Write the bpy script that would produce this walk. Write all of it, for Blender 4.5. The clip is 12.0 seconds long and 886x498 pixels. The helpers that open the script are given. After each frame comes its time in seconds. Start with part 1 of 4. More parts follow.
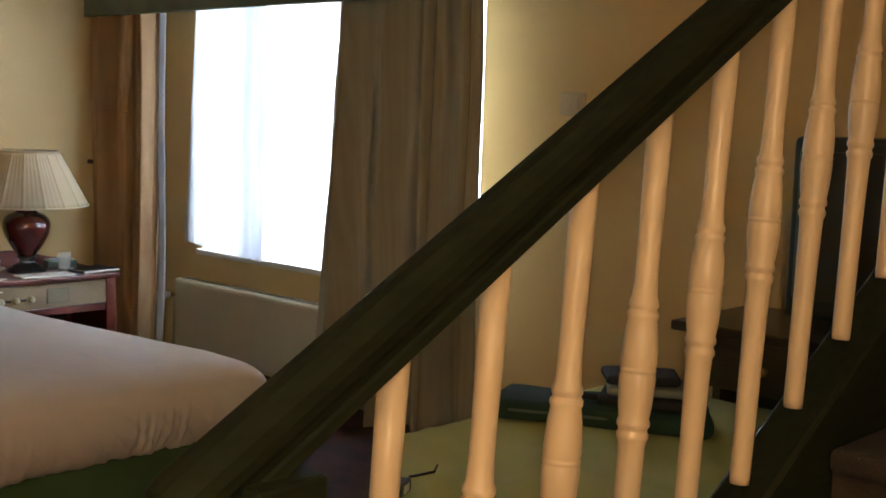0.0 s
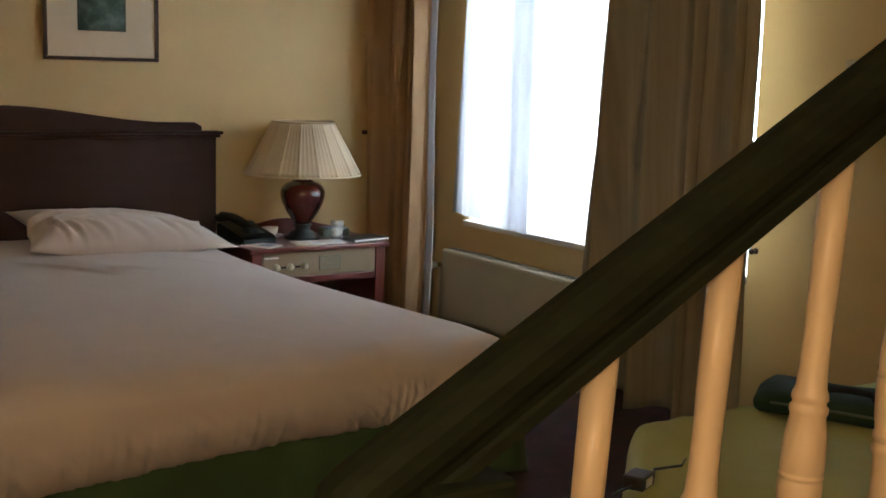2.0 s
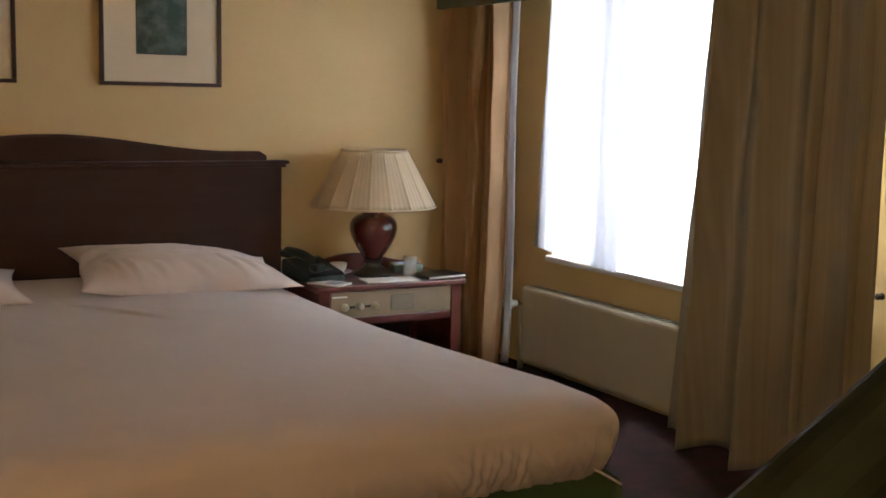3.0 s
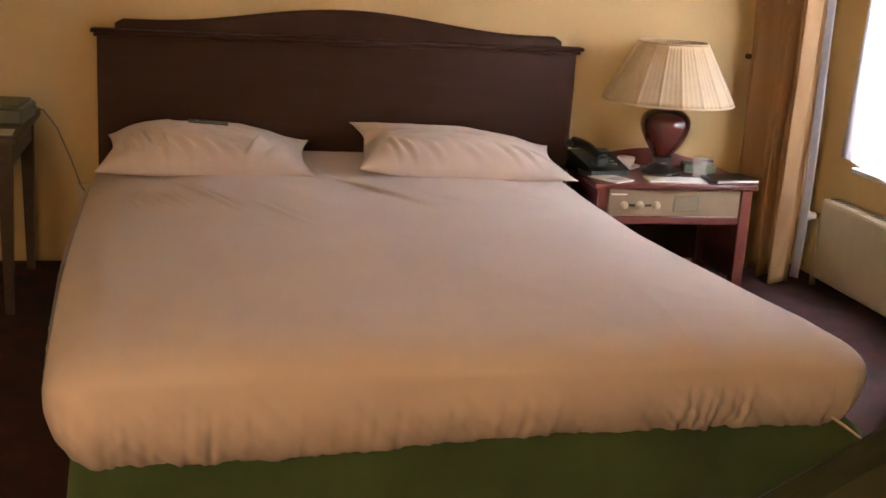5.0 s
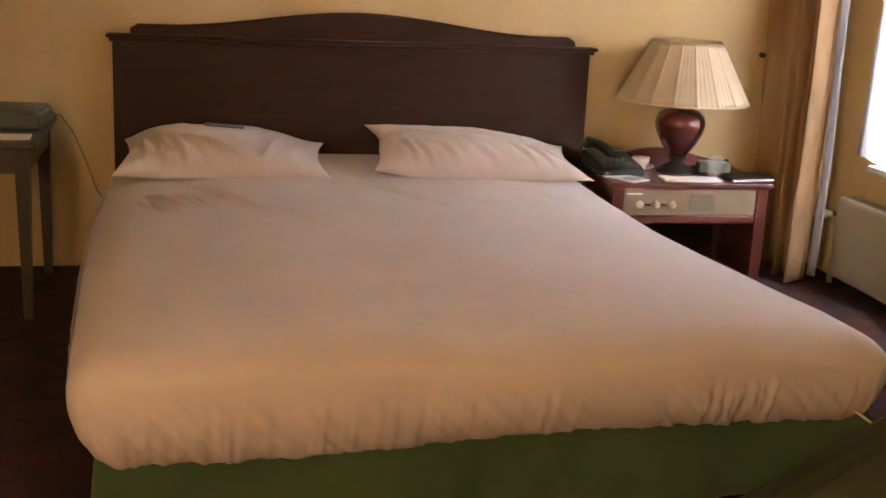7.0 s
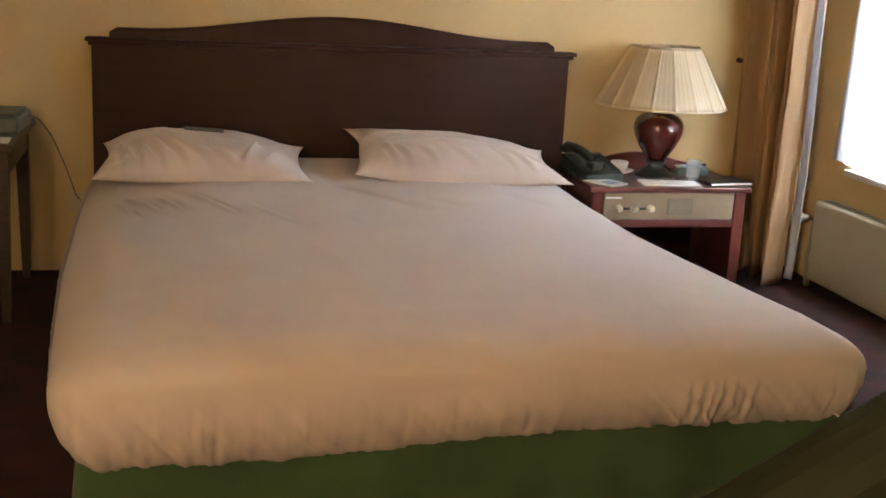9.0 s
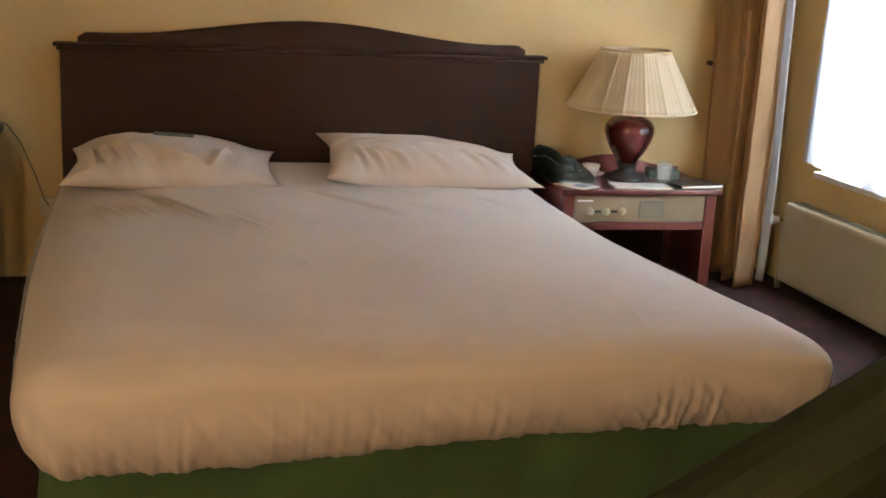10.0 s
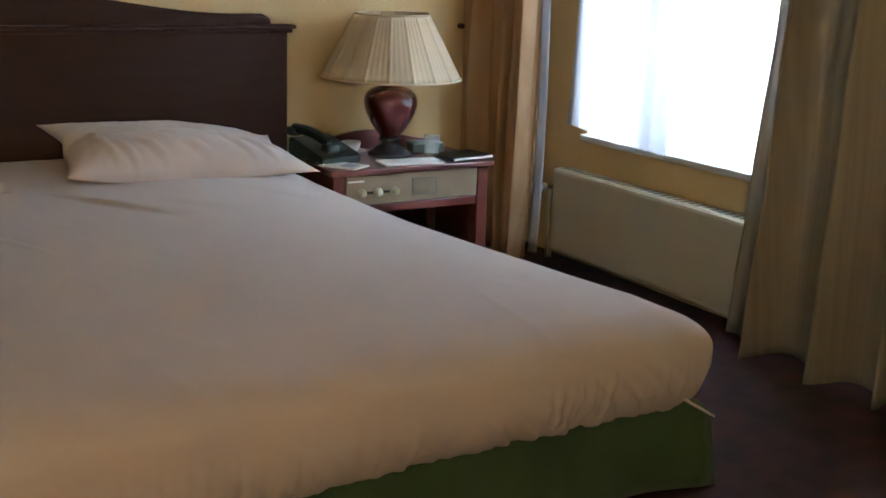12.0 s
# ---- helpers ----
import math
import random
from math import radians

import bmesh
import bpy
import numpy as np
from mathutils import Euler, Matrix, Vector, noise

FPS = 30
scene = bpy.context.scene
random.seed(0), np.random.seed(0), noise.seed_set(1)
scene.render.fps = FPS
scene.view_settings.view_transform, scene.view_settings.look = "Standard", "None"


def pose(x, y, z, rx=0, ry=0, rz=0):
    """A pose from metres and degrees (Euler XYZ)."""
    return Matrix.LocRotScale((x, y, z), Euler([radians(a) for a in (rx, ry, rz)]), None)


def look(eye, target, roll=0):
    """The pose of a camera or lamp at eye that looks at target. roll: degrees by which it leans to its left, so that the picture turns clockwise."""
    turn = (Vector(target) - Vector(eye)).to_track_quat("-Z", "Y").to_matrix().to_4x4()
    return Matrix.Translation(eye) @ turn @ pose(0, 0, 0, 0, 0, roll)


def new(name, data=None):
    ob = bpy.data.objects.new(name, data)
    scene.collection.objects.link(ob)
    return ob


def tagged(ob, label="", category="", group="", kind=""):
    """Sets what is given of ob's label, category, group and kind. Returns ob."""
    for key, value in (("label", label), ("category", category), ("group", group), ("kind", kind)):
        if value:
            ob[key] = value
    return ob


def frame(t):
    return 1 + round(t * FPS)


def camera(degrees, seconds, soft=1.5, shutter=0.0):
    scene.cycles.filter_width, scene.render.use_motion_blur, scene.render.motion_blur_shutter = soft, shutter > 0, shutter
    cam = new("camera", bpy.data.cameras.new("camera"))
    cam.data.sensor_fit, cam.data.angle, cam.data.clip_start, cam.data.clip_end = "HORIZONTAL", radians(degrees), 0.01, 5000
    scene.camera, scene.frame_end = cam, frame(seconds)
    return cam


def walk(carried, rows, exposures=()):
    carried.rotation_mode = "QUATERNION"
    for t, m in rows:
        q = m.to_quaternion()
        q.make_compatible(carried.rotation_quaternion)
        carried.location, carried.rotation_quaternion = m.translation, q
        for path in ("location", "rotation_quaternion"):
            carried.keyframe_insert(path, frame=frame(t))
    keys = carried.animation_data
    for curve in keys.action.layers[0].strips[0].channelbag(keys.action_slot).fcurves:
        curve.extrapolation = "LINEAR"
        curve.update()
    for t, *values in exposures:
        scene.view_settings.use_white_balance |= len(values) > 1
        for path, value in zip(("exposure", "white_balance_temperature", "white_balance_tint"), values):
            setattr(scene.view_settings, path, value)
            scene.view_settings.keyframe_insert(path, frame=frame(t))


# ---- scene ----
cam = camera(41.0, 12.0, soft=1.7)
PATH = [
    (0, (-1.296, -5.426, 1.273), (0.15, -4.064, 1.043), 1.8),
    (0.5, (-1.295, -5.425, 1.271), (0.147, -4.059, 1.035), 1.8),
    (1, (-1.294, -5.421, 1.271), (0.113, -4.02, 1.031), 2.1),
    (1.5, (-1.279, -5.415, 1.271), (0.055, -3.945, 1.026), 1.9),
    (1.7, (-1.241, -5.402, 1.264), (0.012, -3.863, 1.01), 1.8),
    (2, (-1.156, -5.388, 1.272), (-0.078, -3.728, 0.981), 1.5),
    (2.2, (-1.113, -5.349, 1.265), (-0.129, -3.635, 0.958), 2.1),
    (2.5, (-1.056, -5.236, 1.263), (-0.151, -3.484, 0.921), 2.0),
    (2.7, (-1.003, -5.161, 1.286), (-0.069, -3.419, 0.98), 1.8),
    (3, (-0.975, -5.004, 1.278), (0.006, -3.279, 1.022), 1.2),
    (3.2, (-0.953, -4.967, 1.297), (-0.006, -3.232, 0.988), 1.8),
    (3.5, (-0.886, -4.944, 1.302), (-0.061, -3.156, 0.952), 2.5),
    (3.7, (-0.778, -5.037, 1.299), (-0.151, -3.173, 0.936), 2.8),
    (5.3, (-0.653, -5.022, 1.4), (-0.23, -3.135, 0.891), 3.4),
    (5.5, (-0.677, -5.024, 1.365), (-0.237, -3.137, 0.866), 2.9),
    (6, (-0.684, -5.02, 1.348), (-0.248, -3.131, 0.858), 2.7),
    (6.5, (-0.688, -5.023, 1.359), (-0.258, -3.132, 0.868), 2.7),
    (7, (-0.682, -5.026, 1.363), (-0.273, -3.13, 0.874), 2.7),
    (9, (-0.692, -5.037, 1.356), (-0.247, -3.147, 0.879), 2.9),
    (9.5, (-0.672, -5.042, 1.354), (-0.187, -3.158, 0.889), 2.8),
    (10, (-0.663, -5.039, 1.361), (-0.183, -3.155, 0.89), 2.8),
    (10.5, (-0.677, -5.016, 1.354), (-0.264, -3.123, 0.86), 2.9),
    (11, (-0.742, -4.925, 1.400), (-0.246, -3.066, 0.872), 4.1),
    (11.5, (-0.825, -4.636, 1.295), (-0.023, -2.865, 0.826), 2.4),
    (12, (-0.914, -4.411, 1.28), (0.099, -2.757, 0.792), 1.9),
]
EXPOSURE = [
    (0, -0.36, 5650, 0), (1.5, -0.44, 5650, 0), (2, -0.60, 5850, 1), (2.5, -0.44, 6150, 5), (3.2, -0.42, 6300, 9), (3.7, -0.38, 6400, 11), (5.3, 0.46, 6900, 19), (7, 0.40, 6800, 17),
    (9, 0.46, 6150, 6), (10.5, 0.32, 6000, 3), (11, 0.52, 5950, 4), (11.5, 0.06, 5800, 3), (12, -0.20, 5350, 0),
]
walk(cam, [(t, look(eye, target, roll)) for t, eye, target, roll in PATH], EXPOSURE)


# ---- world and light ----
world = bpy.data.worlds.new("overcast_daylight")
scene.world = world
world.use_nodes = True
wn, wl = world.node_tree.nodes, world.node_tree.links
sky = wn.new("ShaderNodeTexSky")
sky.sky_type, sky.sun_disc = "NISHITA", False
sky.sun_elevation, sky.sun_rotation = radians(42), radians(60)
wl.new(sky.outputs[0], wn["Background"].inputs[0])
wn["Background"].inputs[1].default_value = 0.12

WINDOW_POWER = 245.0
FILL_POWER = 102.0

win_lamp = bpy.data.lights.new("window_daylight", "AREA")
win_lamp.shape, win_lamp.size, win_lamp.size_y = "RECTANGLE", 1.86, 1.35
win_lamp.energy, win_lamp.color = WINDOW_POWER, (0.90, 0.925, 1.0)
win_ob = new("window_daylight", win_lamp)
win_ob.matrix_world = look((2.52, -1.45, 1.24), (0.0, -1.45, 1.10))
# Warm point lamp added behind the camera; the lamp itself is never in view.
fill_lamp = bpy.data.lights.new("warm_fill_light", "POINT")
fill_lamp.energy, fill_lamp.color, fill_lamp.shadow_soft_size = FILL_POWER, (1.0, 0.69, 0.43), 0.12
fill_ob = new("warm_fill_light", fill_lamp)
fill_ob.location = (-1.90, -6.00, 1.50)


# ---- materials ----
def material(name, base, second=None, scale=8.0, mix=0.5, rough=0.6, metal=0.0, bump=0.0, bump_scale=120.0,
             stretch=(1, 1, 1), sheen=0.0, coat=0.0, detail=4.0, vary=0.0, contrast=(0.35, 0.65)):
    """Two-colour noise at a large and a fine scale, with a fine relief."""
    m = bpy.data.materials.new(name)
    m.use_nodes = True
    n, l = m.node_tree.nodes, m.node_tree.links
    b = n["Principled BSDF"]
    b.inputs["Roughness"].default_value, b.inputs["Metallic"].default_value = rough, metal
    b.inputs["Sheen Weight"].default_value = sheen
    b.inputs["Coat Weight"].default_value = coat
    b.inputs["Coat Roughness"].default_value = 0.15
    co = n.new("ShaderNodeTexCoord")
    mp = n.new("ShaderNodeMapping")
    mp.inputs["Scale"].default_value = stretch
    l.new(co.outputs["Object"], mp.inputs["Vector"])
    second = second or tuple(c * 0.82 for c in base)
    big = n.new("ShaderNodeTexNoise")
    big.inputs["Scale"].default_value, big.inputs["Detail"].default_value = scale, detail
    l.new(mp.outputs[0], big.inputs["Vector"])
    ramp = n.new("ShaderNodeMapRange")
    ramp.inputs["From Min"].default_value, ramp.inputs["From Max"].default_value = contrast
    l.new(big.outputs["Fac"], ramp.inputs["Value"])
    fine = n.new("ShaderNodeTexNoise")
    fine.inputs["Scale"].default_value, fine.inputs["Detail"].default_value = bump_scale, 3.0
    l.new(mp.outputs[0], fine.inputs["Vector"])
    add = n.new("ShaderNodeMath")
    add.operation = "MULTIPLY_ADD"
    l.new(fine.outputs["Fac"], add.inputs[0])
    add.inputs[1].default_value = 0.35
    l.new(ramp.outputs[0], add.inputs[2])
    sub = n.new("ShaderNodeMath")
    sub.operation, sub.use_clamp = "SUBTRACT", True
    l.new(add.outputs[0], sub.inputs[0])
    sub.inputs[1].default_value = 0.17
    scaled = n.new("ShaderNodeMath")
    scaled.operation = "MULTIPLY"
    l.new(sub.outputs[0], scaled.inputs[0])
    scaled.inputs[1].default_value = mix
    mx = n.new("ShaderNodeMix")
    mx.data_type = "RGBA"
    mx.inputs["A"].default_value, mx.inputs["B"].default_value = (*base, 1), (*second, 1)
    l.new(scaled.outputs[0], mx.inputs["Factor"])
    last = mx.outputs["Result"]
    if vary:
        info = n.new("ShaderNodeObjectInfo")
        hsv = n.new("ShaderNodeHueSaturation")
        rng = n.new("ShaderNodeMapRange")
        rng.inputs["To Min"].default_value, rng.inputs["To Max"].default_value = 1 - vary, 1 + vary
        l.new(info.outputs["Random"], rng.inputs["Value"])
        l.new(rng.outputs[0], hsv.inputs["Value"])
        l.new(last, hsv.inputs["Color"])
        last = hsv.outputs[0]
    l.new(last, b.inputs["Base Color"])
    if bump:
        bp = n.new("ShaderNodeBump")
        bp.inputs["Strength"].default_value, bp.inputs["Distance"].default_value = bump, 0.004
        l.new(fine.outputs["Fac"], bp.inputs["Height"])
        l.new(bp.outputs[0], b.inputs["Normal"])
    return m


M_WALL = material("yellow_wall_paint", (0.63, 0.47, 0.225), (0.57, 0.42, 0.195), 2.2, 0.7, 0.75, bump=0.25, bump_scale=220)
M_CEIL = material("white_ceiling_paint", (0.78, 0.76, 0.70), (0.72, 0.70, 0.63), 3, 0.5, 0.85, bump=0.2, bump_scale=180)
M_CARPET = material("red_brown_carpet", (0.062, 0.017, 0.016), (0.018, 0.010, 0.008), 9, 0.85, 0.97, bump=0.9, bump_scale=420)
M_STAIRCARPET = material("brown_stair_carpet", (0.050, 0.033, 0.018), (0.024, 0.016, 0.009), 14, 0.8, 0.95, bump=0.9, bump_scale=420, sheen=0.03)
M_MAHOG = material("dark_mahogany", (0.041, 0.018, 0.010), (0.030, 0.013, 0.008), 4, 0.6, 0.55, bump=0.06, bump_scale=60, stretch=(1, 6, 7))
M_MAHOG.node_tree.nodes["Principled BSDF"].inputs["Specular IOR Level"].default_value = 0.18
M_RED_WOOD = material("red_mahogany", (0.135, 0.036, 0.026), (0.10, 0.027, 0.020), 5, 0.6, 0.30, bump=0.06, bump_scale=70, stretch=(1, 6, 10), coat=0.25)
M_RAIL = material("dark_oiled_handrail_wood", (0.016, 0.020, 0.009), (0.009, 0.011, 0.005), 7, 0.8, 0.66, bump=0.08, bump_scale=80, stretch=(1, 8, 8))
M_RAIL.node_tree.nodes["Principled BSDF"].inputs["Specular IOR Level"].default_value = 0.14
M_BALUSTER = material("cream_gloss_paint", (0.70, 0.53, 0.33), (0.62, 0.46, 0.28), 9, 0.5, 0.42, bump=0.05, bump_scale=90, coat=0.08, vary=0.03)
M_SHEET = material("white_cotton_sheet", (0.66, 0.59, 0.56), (0.61, 0.54, 0.51), 3.5, 0.6, 0.85, bump=0.22, bump_scale=330, sheen=0.15)
M_PILLOW = material("white_pillow_cotton", (0.66, 0.585, 0.54), (0.60, 0.525, 0.475), 7, 0.6, 0.8, bump=0.22, bump_scale=330, sheen=0.15)
M_GREEN = material("dark_green_bed_skirt", (0.056, 0.110, 0.042), (0.038, 0.080, 0.028), 6, 0.8, 0.92, bump=0.5, bump_scale=360, sheen=0.15)
M_LIME = material("yellow_green_bedspread", (0.40, 0.41, 0.075), (0.31, 0.33, 0.060), 4, 0.7, 0.85, bump=0.35, bump_scale=300, sheen=0.15)
M_LINING = material("white_curtain_lining", (0.42, 0.45, 0.52), (0.36, 0.39, 0.46), 6, 0.5, 0.85, bump=0.2, bump_scale=300)
M_PELMET = material("green_grey_pelmet_fabric", (0.13, 0.135, 0.085), (0.09, 0.10, 0.06), 8, 0.7, 0.9, bump=0.4, bump_scale=260)
M_RADIATOR = material("cream_radiator_enamel", (0.50, 0.46, 0.34), (0.46, 0.42, 0.31), 4, 0.5, 0.38, bump=0.04, bump_scale=90)
M_SILL = material("white_sill_paint", (0.64, 0.64, 0.64), (0.58, 0.58, 0.58), 5, 0.5, 0.4, bump=0.05)
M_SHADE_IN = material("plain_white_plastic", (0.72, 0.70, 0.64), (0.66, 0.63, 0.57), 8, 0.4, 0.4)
M_CERAMIC = material("ox_blood_glazed_ceramic", (0.085, 0.016, 0.013), (0.050, 0.010, 0.009), 6, 0.7, 0.16, coat=0.6)
M_BLACK = material("black_plastic", (0.018, 0.020, 0.018), (0.030, 0.032, 0.028), 12, 0.5, 0.42, bump=0.08, bump_scale=400)
M_GREYGREEN = material("grey_green_plastic", (0.10, 0.125, 0.095), (0.075, 0.095, 0.07), 10, 0.5, 0.45)
M_TV = material("dark_television_plastic", (0.014, 0.022, 0.016), (0.022, 0.030, 0.022), 12, 0.5, 0.5, bump=0.1, bump_scale=300)
M_PANEL = material("beige_radio_panel", (0.27, 0.205, 0.125), (0.22, 0.165, 0.10), 8, 0.5, 0.45)
M_GRILLE = material("grey_speaker_grille", (0.17, 0.165, 0.12), (0.12, 0.115, 0.085), 40, 0.8, 0.7, bump=0.5, bump_scale=500)
M_CREAM_KNOB = material("cream_knob_plastic", (0.56, 0.50, 0.35), None, 10, 0.3, 0.35)
M_PAPER = material("white_paper", (0.80, 0.78, 0.74), (0.74, 0.72, 0.68), 10, 0.4, 0.8)
M_BLUEPAPER = material("blue_printed_paper", (0.20, 0.26, 0.42), (0.40, 0.44, 0.52), 25, 0.9, 0.6)
M_MAT = material("cream_picture_mount", (0.70, 0.60, 0.42), (0.64, 0.54, 0.37), 6, 0.4, 0.85)
M_FRAME = material("dark_picture_frame", (0.050, 0.022, 0.014), (0.028, 0.013, 0.010), 10, 0.7, 0.4, coat=0.2)
M_PRINT = material("green_botanical_print", (0.020, 0.045, 0.028), (0.13, 0.16, 0.13), 14, 0.9, 0.7, detail=6.0, contrast=(0.45, 0.72))
M_BAG = material("dark_green_bag_fabric", (0.013, 0.042, 0.024), (0.022, 0.056, 0.032), 14, 0.7, 0.9, bump=0.6, bump_scale=300)
M_CLOTH = material("black_cloth", (0.015, 0.017, 0.018), (0.030, 0.032, 0.032), 20, 0.7, 0.9, bump=0.6, bump_scale=350)
M_STRIPE = material("grey_stripe_fabric", (0.26, 0.29, 0.25), None, 20, 0.4, 0.9)
M_DARKDESK = material("dark_stained_desk_wood", (0.040, 0.032, 0.018), (0.024, 0.018, 0.011), 6, 0.8, 0.38, bump=0.06, bump_scale=70, stretch=(6, 1, 10), coat=0.2)
M_TABLE = material("brown_table_wood", (0.055, 0.037, 0.021), (0.034, 0.022, 0.013), 6, 0.8, 0.40, bump=0.06, bump_scale=70, stretch=(6, 1, 10), coat=0.15)
M_BRASS = material("dull_brass", (0.45, 0.30, 0.11), None, 8, 0.4, 0.35, metal=1.0)
M_SWITCH = material("ivory_switch_plastic", (0.55, 0.48, 0.34), None, 8, 0.3, 0.45)
M_FRAMEPAINT = material("white_window_paint", (0.80, 0.80, 0.78), None, 6, 0.3, 0.4)


def crumple(m, scale, depth):
    """Soft creases of cloth, under the fine weave."""
    n, l = m.node_tree.nodes, m.node_tree.links
    co = n.new("ShaderNodeTexCoord")
    big = n.new("ShaderNodeTexNoise")
    big.noise_type = "RIDGED_MULTIFRACTAL"
    big.inputs["Scale"].default_value, big.inputs["Detail"].default_value, big.inputs["Distortion"].default_value = scale, 2.0, 0.6
    l.new(co.outputs["Object"], big.inputs["Vector"])
    bp = n.new("ShaderNodeBump")
    bp.inputs["Strength"].default_value, bp.inputs["Distance"].default_value = 1.0, depth
    l.new(big.outputs["Fac"], bp.inputs["Height"])
    b = n["Principled BSDF"]
    weave = b.inputs["Normal"].links[0].from_node
    l.new(bp.outputs[0], weave.inputs["Normal"])


crumple(M_SHEET, 5.0, 0.0016)
crumple(M_PILLOW, 9.0, 0.0022)
crumple(M_LIME, 5.0, 0.003)
crumple(M_GREEN, 4.0, 0.002)


def fabric_through(name, base, through_mix, bump_scale=300, second=None, stretch=(1, 1, 1)):
    """Cloth that lets part of the light through."""
    m = material(name, base, second, 12 if second else 5, 0.8 if second else 0.4, 0.9, bump=0.25, bump_scale=bump_scale, stretch=stretch)
    n, l = m.node_tree.nodes, m.node_tree.links
    tr = n.new("ShaderNodeBsdfTranslucent")
    tr.inputs["Color"].default_value = (*base, 1)
    mx = n.new("ShaderNodeMixShader")
    mx.inputs[0].default_value = through_mix
    l.new(n["Principled BSDF"].outputs[0], mx.inputs[1])
    l.new(tr.outputs[0], mx.inputs[2])
    l.new(mx.outputs[0], n["Material Output"].inputs["Surface"])
    return m


M_CURTAIN_L = fabric_through("gold_striped_curtain", (0.52, 0.345, 0.18), 0.28, 260, (0.40, 0.25, 0.12), (1, 9, 0.10))
M_CURTAIN = fabric_through("beige_striped_curtain", (0.385, 0.345, 0.25), 0.10, 260, (0.30, 0.265, 0.19), (1, 9, 0.06))
M_NET = fabric_through("fine_white_net", (0.84, 0.85, 0.88), 0.80, 500)
M_SHADE = fabric_through("pleated_cream_shade", (0.80, 0.68, 0.48), 0.45)
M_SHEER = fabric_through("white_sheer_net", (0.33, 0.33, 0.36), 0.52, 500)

M_GLASS = bpy.data.materials.new("clear_glass")
M_GLASS.use_nodes = True
_g = M_GLASS.node_tree.nodes["Principled BSDF"]
_g.inputs["Transmission Weight"].default_value, _g.inputs["Roughness"].default_value, _g.inputs["IOR"].default_value = 1.0, 0.02, 1.45
_g.inputs["Base Color"].default_value = (0.95, 0.97, 0.96, 1)

M_TUMBLER = bpy.data.materials.new("thin_tumbler_glass")
M_TUMBLER.use_nodes = True
_n, _l = M_TUMBLER.node_tree.nodes, M_TUMBLER.node_tree.links
_t, _d, _m = _n.new("ShaderNodeBsdfTransparent"), _n["Principled BSDF"], _n.new("ShaderNodeMixShader")
_t.inputs["Color"].default_value = (0.96, 0.97, 0.97, 1)
_d.inputs["Base Color"].default_value, _d.inputs["Roughness"].default_value = (0.85, 0.88, 0.88, 1), 0.05
_m.inputs[0].default_value = 0.22
_l.new(_t.outputs[0], _m.inputs[1]), _l.new(_d.outputs[0], _m.inputs[2])
_l.new(_m.outputs[0], _n["Material Output"].inputs["Surface"])

M_OUTSIDE = bpy.data.materials.new("bright_overcast_distance")
M_OUTSIDE.use_nodes = True
_n, _l = M_OUTSIDE.node_tree.nodes, M_OUTSIDE.node_tree.links
_e = _n.new("ShaderNodeEmission")
_e.inputs["Color"].default_value, _e.inputs["Strength"].default_value = (0.93, 0.97, 1.0, 1), 4.0
_l.new(_e.outputs[0], _n["Material Output"].inputs["Surface"])


# ---- mesh helpers ----
def mesh_of(name, bm, mat, smooth=False):
    bmesh.ops.recalc_face_normals(bm, faces=bm.faces[:])
    me = bpy.data.meshes.new(name)
    bm.to_mesh(me)
    bm.free()
    me.materials.append(mat)
    if smooth:
        me.polygons.foreach_set("use_smooth", [True] * len(me.polygons))
    return me


def thing(name, bm, mat, label, category, group="", kind="", smooth=False, at=None):
    ob = new(name, mesh_of(name, bm, mat, smooth))
    if at is not None:
        ob.matrix_basis = at
    return tagged(ob, label, category, group, kind)


def holder(name, at, label, category, group="", kind=""):
    ob = new(name)
    ob.empty_display_size = 0.1
    ob.matrix_basis = at
    return tagged(ob, label, category, group, kind)


def part(name, bm, mat, parent, label="", smooth=False, at=None):
    ob = new(name, mesh_of(name, bm, mat, smooth))
    ob.parent = parent
    if at is not None:
        ob.matrix_basis = at
    return tagged(ob, label)


def box(x0, x1, y0, y1, z0, z1, bevel=0.0, seg=2, bm=None):
    """A box between its corners, with rounded edges."""
    own = bmesh.new()
    r = bmesh.ops.create_cube(own, size=1)
    m = Matrix.Translation(((x0 + x1) / 2, (y0 + y1) / 2, (z0 + z1) / 2)) @ Matrix.Diagonal((abs(x1 - x0), abs(y1 - y0), abs(z1 - z0), 1))
    bmesh.ops.transform(own, matrix=m, verts=r["verts"])
    if bevel:
        bmesh.ops.bevel(own, geom=own.edges[:], offset=bevel, segments=seg, affect="EDGES", profile=0.5)
    if bm is None:
        return own
    me = bpy.data.meshes.new("tmp")
    own.to_mesh(me)
    own.free()
    bm.from_mesh(me)
    bpy.data.meshes.remove(me)
    return bm


def lathe(profile, steps=32, bm=None, flute=0.0, flutes=0):
    """A turned shape from (radius, height) pairs about the z axis."""
    bm = bm or bmesh.new()
    rings = []
    for r, z in profile:
        ring = []
        for i in range(steps):
            a = 2 * math.pi * i / steps
            rr = r * (1 + flute * math.cos(flutes * a)) if flutes else r
            ring.append(bm.verts.new((rr * math.cos(a), rr * math.sin(a), z)))
        rings.append(ring)
    for a, b in zip(rings, rings[1:]):
        for i in range(steps):
            bm.faces.new((a[i], a[(i + 1) % steps], b[(i + 1) % steps], b[i]))
    if profile[0][0] > 1e-5:
        bm.faces.new(rings[0][::-1])
    if profile[-1][0] > 1e-5:
        bm.faces.new(rings[-1])
    return bm


